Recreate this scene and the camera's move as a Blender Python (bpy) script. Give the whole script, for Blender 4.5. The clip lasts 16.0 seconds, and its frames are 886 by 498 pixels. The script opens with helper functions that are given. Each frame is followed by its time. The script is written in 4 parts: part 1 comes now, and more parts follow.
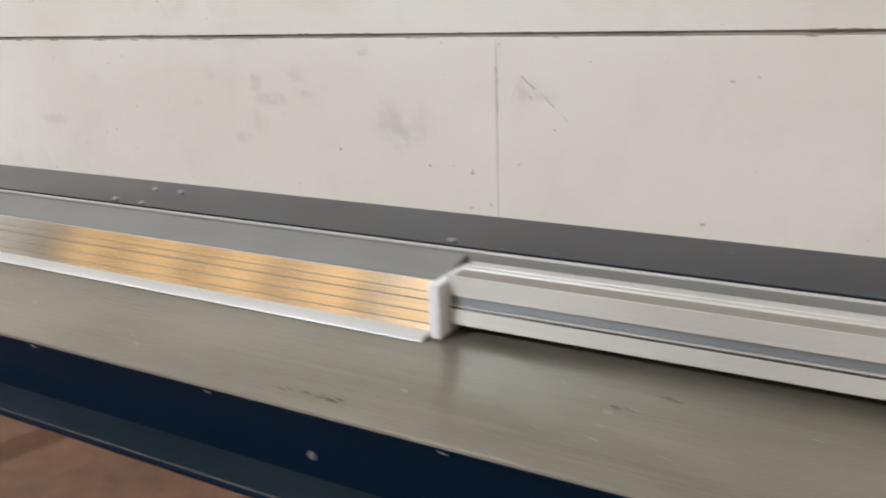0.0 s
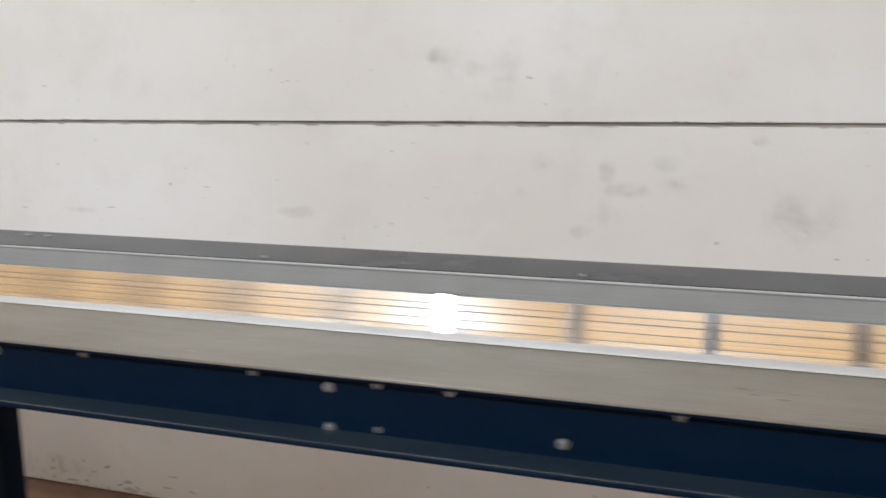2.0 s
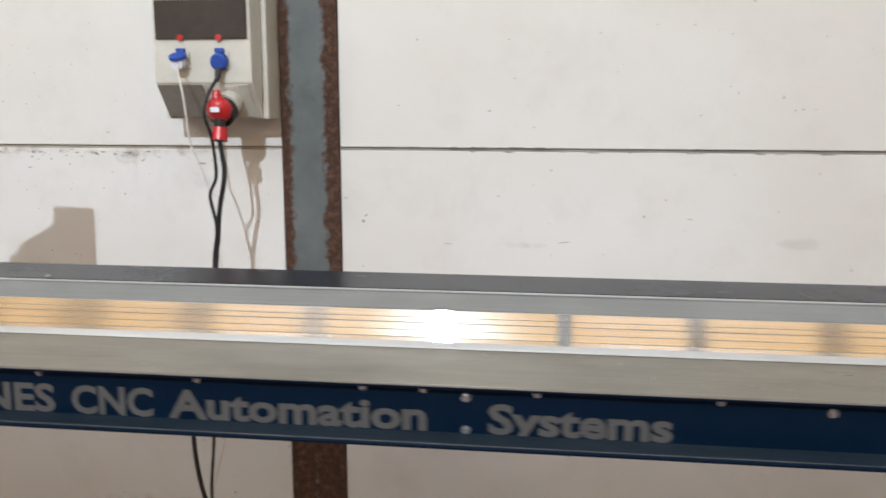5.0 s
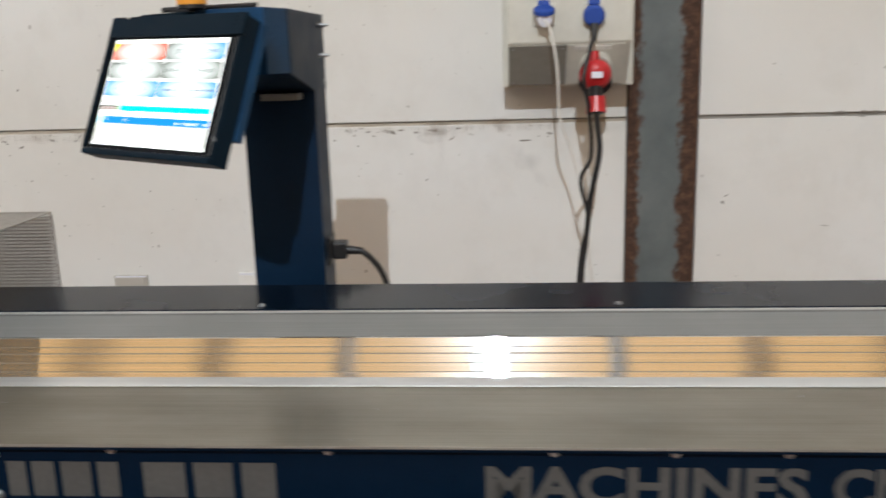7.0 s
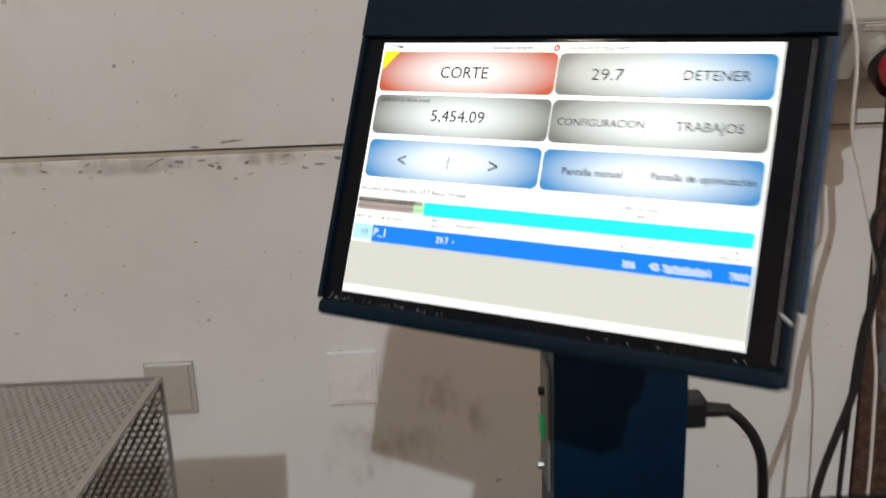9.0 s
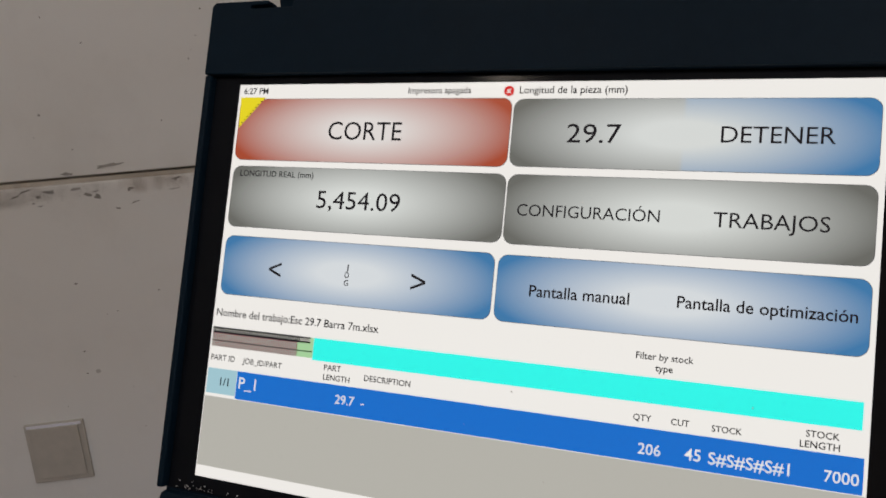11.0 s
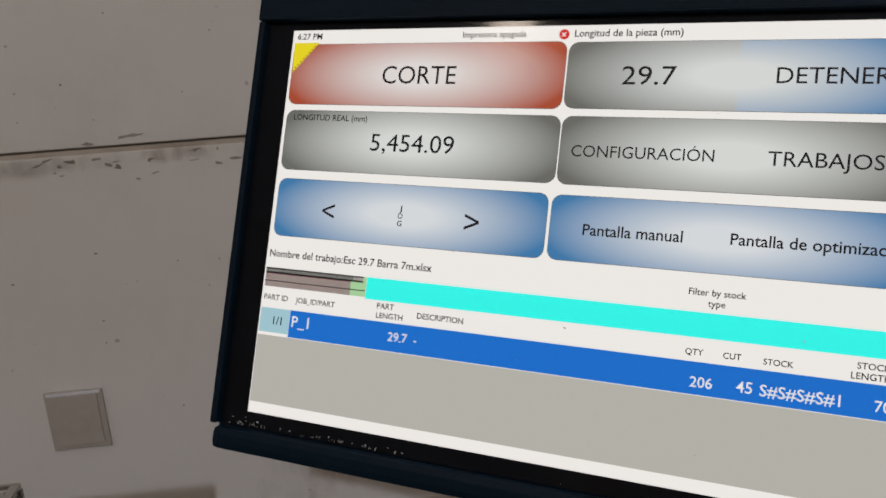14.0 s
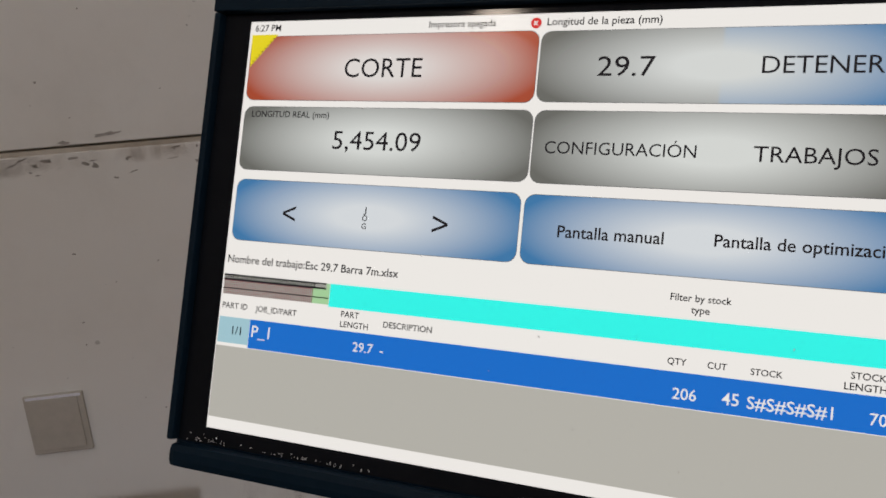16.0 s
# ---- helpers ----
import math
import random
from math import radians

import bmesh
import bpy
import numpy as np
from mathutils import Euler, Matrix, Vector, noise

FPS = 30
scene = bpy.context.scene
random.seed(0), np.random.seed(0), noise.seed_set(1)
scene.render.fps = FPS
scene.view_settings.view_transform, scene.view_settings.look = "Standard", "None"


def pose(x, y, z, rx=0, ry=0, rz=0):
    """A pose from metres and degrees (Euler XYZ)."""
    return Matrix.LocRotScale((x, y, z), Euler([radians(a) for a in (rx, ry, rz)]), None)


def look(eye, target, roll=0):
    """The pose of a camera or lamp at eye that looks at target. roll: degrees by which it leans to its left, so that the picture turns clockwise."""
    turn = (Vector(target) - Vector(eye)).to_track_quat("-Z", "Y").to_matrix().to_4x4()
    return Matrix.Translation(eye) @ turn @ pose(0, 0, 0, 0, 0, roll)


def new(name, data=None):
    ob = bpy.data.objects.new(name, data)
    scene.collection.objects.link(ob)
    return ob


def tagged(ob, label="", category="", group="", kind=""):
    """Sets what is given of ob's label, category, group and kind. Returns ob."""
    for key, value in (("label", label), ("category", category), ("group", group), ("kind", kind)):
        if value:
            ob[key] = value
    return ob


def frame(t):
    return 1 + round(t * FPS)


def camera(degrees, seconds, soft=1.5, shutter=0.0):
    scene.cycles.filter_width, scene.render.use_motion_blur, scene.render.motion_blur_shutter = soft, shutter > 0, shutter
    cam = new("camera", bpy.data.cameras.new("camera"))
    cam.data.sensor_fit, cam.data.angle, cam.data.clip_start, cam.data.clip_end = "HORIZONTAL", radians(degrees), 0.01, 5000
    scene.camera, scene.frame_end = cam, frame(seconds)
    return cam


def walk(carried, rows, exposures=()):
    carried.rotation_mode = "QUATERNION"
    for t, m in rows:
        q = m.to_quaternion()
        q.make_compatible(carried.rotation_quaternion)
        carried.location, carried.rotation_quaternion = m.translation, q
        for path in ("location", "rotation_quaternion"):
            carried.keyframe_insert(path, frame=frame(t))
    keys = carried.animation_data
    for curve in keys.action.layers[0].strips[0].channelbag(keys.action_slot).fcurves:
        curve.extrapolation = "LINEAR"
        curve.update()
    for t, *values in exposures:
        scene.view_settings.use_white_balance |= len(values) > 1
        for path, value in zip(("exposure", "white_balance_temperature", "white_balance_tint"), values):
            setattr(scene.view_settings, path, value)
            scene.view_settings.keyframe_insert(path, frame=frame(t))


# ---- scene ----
cam = camera(53.9, 16.0, soft=1.6, shutter=0.5)
PATH = [
    (0, (3.643, -0.527, 1.249), (2.671, 1.128, 0.688), -1.95),
    (0.5, (3.358, -0.506, 1.235), (2.436, 1.196, 0.734), -1.11),
    (1, (3.023, -0.596, 1.210), (2.183, 1.162, 0.759), -1.39),
    (1.5, (2.728, -0.770, 1.225), (2.041, 1.065, 0.824), -0.88),
    (2, (2.360, -0.891, 1.240), (1.735, 0.975, 0.884), -0.42),
    (2.5, (2.051, -1.051, 1.271), (1.468, 0.831, 0.926), -0.13),
    (3, (1.752, -1.131, 1.295), (1.220, 0.766, 0.951), -0.67),
    (3.5, (1.406, -1.137, 1.296), (0.911, 0.770, 0.955), -0.26),
    (3.7, (1.308, -1.164, 1.297), (0.838, 0.749, 0.953), 0.57),
    (5.8, (0.131, -1.082, 1.317), (-0.017, 0.877, 0.942), -0.74),
    (6, (0.022, -1.010, 1.316), (-0.114, 0.946, 0.926), -0.50),
    (6.5, (-0.209, -0.909, 1.311), (-0.363, 1.044, 0.908), -1.20),
    (7, (-0.441, -0.862, 1.324), (-0.594, 1.083, 0.884), -1.63),
    (7.5, (-0.637, -0.728, 1.325), (-0.808, 1.206, 0.842), -1.44),
    (8, (-0.799, -0.580, 1.342), (-0.936, 1.352, 0.847), -1.74),
    (8.5, (-0.912, -0.440, 1.369), (-0.918, 1.498, 0.875), -2.71),
    (9, (-0.935, -0.220, 1.366), (-0.902, 1.711, 0.846), -2.17),
    (9.5, (-0.921, -0.103, 1.376), (-0.857, 1.826, 0.852), -3.25),
    (9.7, (-0.914, -0.074, 1.385), (-0.824, 1.854, 0.862), -4.04),
    (11.8, (-0.923, -0.040, 1.371), (-0.699, 1.860, 0.787), -3.45),
    (12, (-0.924, -0.039, 1.369), (-0.714, 1.863, 0.787), -3.64),
    (12.5, (-0.929, -0.039, 1.368), (-0.726, 1.863, 0.781), -3.43),
    (13, (-0.933, -0.044, 1.370), (-0.744, 1.857, 0.779), -3.46),
    (13.5, (-0.936, -0.050, 1.367), (-0.757, 1.851, 0.772), -3.42),
    (14, (-0.936, -0.052, 1.368), (-0.758, 1.848, 0.769), -3.58),
    (14.5, (-0.938, -0.045, 1.367), (-0.759, 1.853, 0.761), -3.68),
    (15, (-0.938, -0.046, 1.370), (-0.766, 1.852, 0.761), -3.63),
    (15.5, (-0.928, -0.042, 1.368), (-0.744, 1.855, 0.761), -3.75),
    (16, (-0.927, -0.035, 1.365), (-0.727, 1.858, 0.753), -4.00),
]
EXPOSURE = [
    (0.0, -0.24, 6290, 8), (0.5, -0.46, 6240, 8), (1.0, -0.46, 6140, 8), (1.5, -0.32, 6090, 8), (2.5, -0.26, 6090, 8), (3.7, -0.19, 6090, 8), (5.8, -0.24, 6300, 8), (6.5, -0.49, 6400, 8), (7.0, -0.57, 6450, 8), (7.5, -0.67, 6500, 8), (8.0, -0.76, 6600, 9),
    (8.5, -1.02, 6600, 8), (9.0, -1.21, 6700, 10), (9.5, -1.73, 6750, 13), (9.7, -1.81, 6750, 13), (11.8, -2.03, 6800, 15), (16.0, -2.04, 6800, 15),
]
walk(cam, [(t, look(eye, target, roll)) for t, eye, target, roll in PATH], EXPOSURE)

# ---- light ----
world = bpy.data.worlds.new("world")
scene.world = world
world.use_nodes = True
sky = world.node_tree.nodes.new("ShaderNodeTexSky")
sky.sky_type, sky.sun_disc = "NISHITA", False
sky.sun_elevation, sky.sun_rotation = radians(6), radians(200)
world.node_tree.links.new(sky.outputs[0], world.node_tree.nodes["Background"].inputs[0])
world.node_tree.nodes["Background"].inputs[1].default_value = 0.08


def point_lamp(name, place, watts, colour, radius):
    data = bpy.data.lights.new(name, "POINT")
    data.energy, data.color, data.shadow_soft_size = watts, colour, radius
    ob = new(name, data)
    ob.location = place
    return ob


LAMP = (-0.59, -6.5, 5.38)
point_lamp("hall_light", LAMP, 2150, (0.89, 0.965, 1.04), 0.055)
# added lamp, unseen: lifts the left wall and puts glare on the screen
point_lamp("hall_light", (-4.6, -2.5, 5.1), 245, (1.0, 0.88, 0.74), 0.16)
# added lamp, unseen: warms the wall towards the right
point_lamp("hall_light", (6.4, -5.2, 5.3), 190, (1.0, 0.84, 0.64), 0.13)

# ---- materials ----


def node(nt, kind, **values):
    n = nt.nodes.new(kind)
    for key, value in values.items():
        n.inputs[key.replace("_", " ")].default_value = value
    return n


def noise_tex(nt, scale, detail=4, rough=0.55, stretch=(1, 1, 1)):
    co = nt.nodes.new("ShaderNodeTexCoord")
    mp = nt.nodes.new("ShaderNodeMapping")
    mp.inputs["Scale"].default_value = stretch
    nt.links.new(co.outputs["Object"], mp.inputs[0])
    n = node(nt, "ShaderNodeTexNoise", Scale=scale, Detail=detail, Roughness=rough)
    nt.links.new(mp.outputs[0], n.inputs["Vector"])
    return n


def ramp(nt, socket, stops):
    r = nt.nodes.new("ShaderNodeValToRGB")
    els = r.color_ramp.elements
    while len(els) < len(stops):
        els.new(0.5)
    for el, (at, c) in zip(els, stops):
        el.position = at
        el.color = (*c, 1) if isinstance(c, tuple) else (c, c, c, 1)
    nt.links.new(socket, r.inputs[0])
    return r


def mix(nt, factor, a, b, kind="MIX"):
    m = nt.nodes.new("ShaderNodeMix")
    m.data_type, m.blend_type = "RGBA", kind
    for sock, value in ((m.inputs[0], factor), (m.inputs[6], a), (m.inputs[7], b)):
        if isinstance(value, (int, float)):
            sock.default_value = value
        elif isinstance(value, tuple):
            sock.default_value = (*value, 1)
        else:
            nt.links.new(value, sock)
    return m.outputs[2]


def start(name):
    mat = bpy.data.materials.new(name)
    mat.use_nodes = True
    return mat, mat.node_tree, mat.node_tree.nodes["Principled BSDF"]


def bump(nt, bsdf, socket, strength, distance):
    b = node(nt, "ShaderNodeBump", Strength=strength, Distance=distance)
    nt.links.new(socket, b.inputs["Height"])
    nt.links.new(b.outputs[0], bsdf.inputs["Normal"])


def surface(name, dark, light, rough=0.5, metal=0.0, scale=30, stretch=(1, 1, 1), relief=0.0, spec=0.5, rough_spread=0.1, broad=None):
    """Two-scale variation of one colour, with fine relief."""
    mat, nt, b = start(name)
    fine = noise_tex(nt, scale, 6, 0.6, stretch)
    wide = noise_tex(nt, broad or scale / 9, 3, 0.5)
    c = ramp(nt, fine.outputs[0], [(0.3, dark), (0.7, light)]).outputs[0]
    c = mix(nt, 0.5, c, ramp(nt, wide.outputs[0], [(0.3, dark), (0.7, light)]).outputs[0])
    nt.links.new(c, b.inputs["Base Color"])
    r = ramp(nt, wide.outputs[0], [(0.3, max(0.02, rough - rough_spread)), (0.7, min(1, rough + rough_spread))])
    nt.links.new(r.outputs[0], b.inputs["Roughness"])
    b.inputs["Metallic"].default_value = metal
    b.inputs["Specular IOR Level"].default_value = spec
    if relief:
        bump(nt, b, fine.outputs[0], 0.4, relief)
    return mat


def glow(name, colour, strength, gloss=True):
    mat, nt, b = start(name)
    b.inputs["Base Color"].default_value = (0.02, 0.02, 0.02, 1)
    b.inputs["Emission Color"].default_value = (*colour, 1)
    b.inputs["Emission Strength"].default_value = strength
    b.inputs["Roughness"].default_value = 0.15
    b.inputs["Specular IOR Level"].default_value = 0.07
    if not gloss:
        b.inputs["Specular IOR Level"].default_value = 0.0
        b.inputs["Base Color"].default_value = (0, 0, 0, 1)
    return mat


def button_glow(name, edge, middle, strength, second=None):
    """A display button: pale in the middle, coloured towards its rim."""
    mat, nt, b = start(name)
    co = nt.nodes.new("ShaderNodeTexCoord")
    mp = nt.nodes.new("ShaderNodeMapping")
    mp.inputs["Location"].default_value = (-0.93, -0.62, 0)
    mp.inputs["Scale"].default_value = (1.86, 1.24, 0)
    nt.links.new(co.outputs["Generated"], mp.inputs[0])
    ln = nt.nodes.new("ShaderNodeVectorMath")
    ln.operation = "LENGTH"
    nt.links.new(mp.outputs[0], ln.inputs[0])
    r = ramp(nt, ln.outputs["Value"], [(0.22, middle), (0.62, tuple(0.5 * p + 0.5 * q for p, q in zip(middle, edge))), (1.0, edge)])
    out = r.outputs[0]
    if second:
        r2 = ramp(nt, ln.outputs["Value"], [(0.22, middle), (0.62, tuple(0.5 * p + 0.5 * q for p, q in zip(middle, second))), (1.0, second)])
        sep = nt.nodes.new("ShaderNodeSeparateXYZ")
        nt.links.new(co.outputs["Generated"], sep.inputs[0])
        out = mix(nt, ramp(nt, sep.outputs[0], [(0.502, 0.0), (0.506, 1.0)]).outputs[0], out, r2.outputs[0])
    nt.links.new(out, b.inputs["Emission Color"])
    b.inputs["Emission Strength"].default_value = strength
    b.inputs["Base Color"].default_value = (0.02, 0.02, 0.02, 1)
    b.inputs["Roughness"].default_value = 0.15
    b.inputs["Specular IOR Level"].default_value = 0.07
    return mat


def wall_paint():
    mat, nt, b = start("painted_concrete")
    fine, mid, wide = noise_tex(nt, 60, 8), noise_tex(nt, 7, 5, 0.6), noise_tex(nt, 1.1, 3, 0.5, (1, 1, 1.6))
    c = ramp(nt, wide.outputs[0], [(0.3, (0.655, 0.64, 0.60)), (0.7, (0.735, 0.74, 0.73))]).outputs[0]
    c = mix(nt, ramp(nt, mid.outputs[0], [(0.52, 0.0), (0.78, 0.35)]).outputs[0], c, (0.56, 0.54, 0.50))
    smear = noise_tex(nt, 3.2, 6, 0.7, (1, 1, 0.7))
    c = mix(nt, ramp(nt, smear.outputs[0], [(0.56, 0.0), (0.78, 0.22)]).outputs[0], c, (0.42, 0.40, 0.37))
    specks = noise_tex(nt, 42, 2, 0.4, (1, 1, 1.5))
    c = mix(nt, ramp(nt, specks.outputs[0], [(0.76, 0.0), (0.785, 0.45)]).outputs[0], c, (0.16, 0.14, 0.12))
    nt.links.new(c, b.inputs["Base Color"])
    b.inputs["Roughness"].default_value = 0.62
    bump(nt, b, fine.outputs[0], 0.25, 0.0015)
    return mat


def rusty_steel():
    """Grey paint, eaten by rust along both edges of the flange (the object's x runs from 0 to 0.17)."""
    mat, nt, b = start("rusty_grey_steel")
    co = nt.nodes.new("ShaderNodeTexCoord")
    sep = nt.nodes.new("ShaderNodeSeparateXYZ")
    nt.links.new(co.outputs["Object"], sep.inputs[0])
    rag = noise_tex(nt, 38, 6, 0.65, (1, 1, 0.7))
    a = nt.nodes.new("ShaderNodeMath")
    a.operation = "SUBTRACT"
    nt.links.new(sep.outputs[0], a.inputs[0])
    a.inputs[1].default_value = 0.074
    ab = nt.nodes.new("ShaderNodeMath")
    ab.operation = "ABSOLUTE"
    nt.links.new(a.outputs[0], ab.inputs[0])
    ma = nt.nodes.new("ShaderNodeMath")
    ma.operation = "MULTIPLY_ADD"
    nt.links.new(rag.outputs[0], ma.inputs[0])
    ma.inputs[1].default_value = 0.075
    nt.links.new(ab.outputs[0], ma.inputs[2])
    # rust mask widened below the table, darkening the column where the table shades it
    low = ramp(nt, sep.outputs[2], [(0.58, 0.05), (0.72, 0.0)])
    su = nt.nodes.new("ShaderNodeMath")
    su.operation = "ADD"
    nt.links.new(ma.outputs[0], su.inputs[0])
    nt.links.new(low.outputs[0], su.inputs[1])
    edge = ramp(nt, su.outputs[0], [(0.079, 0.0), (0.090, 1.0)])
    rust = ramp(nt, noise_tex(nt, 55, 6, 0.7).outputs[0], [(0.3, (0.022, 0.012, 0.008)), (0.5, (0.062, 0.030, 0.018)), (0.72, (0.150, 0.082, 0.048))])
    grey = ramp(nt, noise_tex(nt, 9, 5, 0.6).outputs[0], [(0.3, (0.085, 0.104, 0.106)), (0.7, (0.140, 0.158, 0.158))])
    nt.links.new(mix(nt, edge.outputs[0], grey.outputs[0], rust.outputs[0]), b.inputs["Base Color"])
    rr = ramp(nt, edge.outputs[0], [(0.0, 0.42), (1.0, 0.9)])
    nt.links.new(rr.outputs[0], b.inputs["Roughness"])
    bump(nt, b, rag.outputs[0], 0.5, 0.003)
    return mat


def bright_extrusion():
    """Mill-bright aluminium, drawn lengthwise, with a tight gloss."""
    mat, nt, b = start("bright_aluminium")
    g = nt.nodes.new("ShaderNodeBsdfAnisotropic")
    g.distribution = "BECKMANN"
    g.inputs["Anisotropy"].default_value = 0.80
    along = node(nt, "ShaderNodeCombineXYZ", X=1.0)
    nt.links.new(along.outputs[0], g.inputs["Tangent"])
    fine, wide = noise_tex(nt, 120, 5, 0.6, (0.02, 6, 6)), noise_tex(nt, 3, 3, 0.5)
    nt.links.new(ramp(nt, fine.outputs[0], [(0.3, (0.74, 0.72, 0.69)), (0.7, (0.88, 0.87, 0.85))]).outputs[0], g.inputs["Color"])
    nt.links.new(ramp(nt, wide.outputs[0], [(0.3, 0.108), (0.7, 0.118)]).outputs[0], g.inputs["Roughness"])
    b.inputs["Metallic"].default_value, b.inputs["Roughness"].default_value = 1.0, 0.2
    b.inputs["Base Color"].default_value = (0.8, 0.79, 0.77, 1)
    both = nt.nodes.new("ShaderNodeMixShader")
    both.inputs[0].default_value = 0.025
    nt.links.new(g.outputs[0], both.inputs[1])
    nt.links.new(b.outputs[0], both.inputs[2])
    nt.links.new(both.outputs[0], nt.nodes["Material Output"].inputs["Surface"])
    return mat


def table_steel():
    """Satin stainless sheet with long brushing, scuffs and a thin oily film."""
    mat, nt, b = start("brushed_stainless")
    brush, wide, scuff = noise_tex(nt, 60, 5, 0.6, (0.05, 8, 1)), noise_tex(nt, 3.4, 6, 0.6, (0.8, 2.2, 1)), noise_tex(nt, 14, 6, 0.7, (0.6, 1, 1))
    c = ramp(nt, wide.outputs[0], [(0.32, (0.168, 0.150, 0.117)), (0.68, (0.275, 0.250, 0.203))]).outputs[0]
    c = mix(nt, ramp(nt, brush.outputs[0], [(0.35, 0.0), (0.7, 0.16)]).outputs[0], c, (0.52, 0.50, 0.46))
    c = mix(nt, ramp(nt, scuff.outputs[0], [(0.58, 0.0), (0.75, 0.22)]).outputs[0], c, (0.24, 0.22, 0.19))
    nt.links.new(c, b.inputs["Base Color"])
    b.inputs["Metallic"].default_value = 0.6
    nt.links.new(ramp(nt, scuff.outputs[0], [(0.3, 0.31), (0.7, 0.40)]).outputs[0], b.inputs["Roughness"])
    # brushed lengthwise, so reflections draw out across the sheet
    across = node(nt, "ShaderNodeCombineXYZ", Y=1.0)
    nt.links.new(across.outputs[0], b.inputs["Tangent"])
    b.inputs["Anisotropic"].default_value = 0.82
    b.inputs["Coat Weight"].default_value = 0.10
    nt.links.new(ramp(nt, wide.outputs[0], [(0.3, 0.06), (0.7, 0.11)]).outputs[0], b.inputs["Coat Roughness"])
    bump(nt, b, brush.outputs[0], 0.25, 0.00008)
    return mat


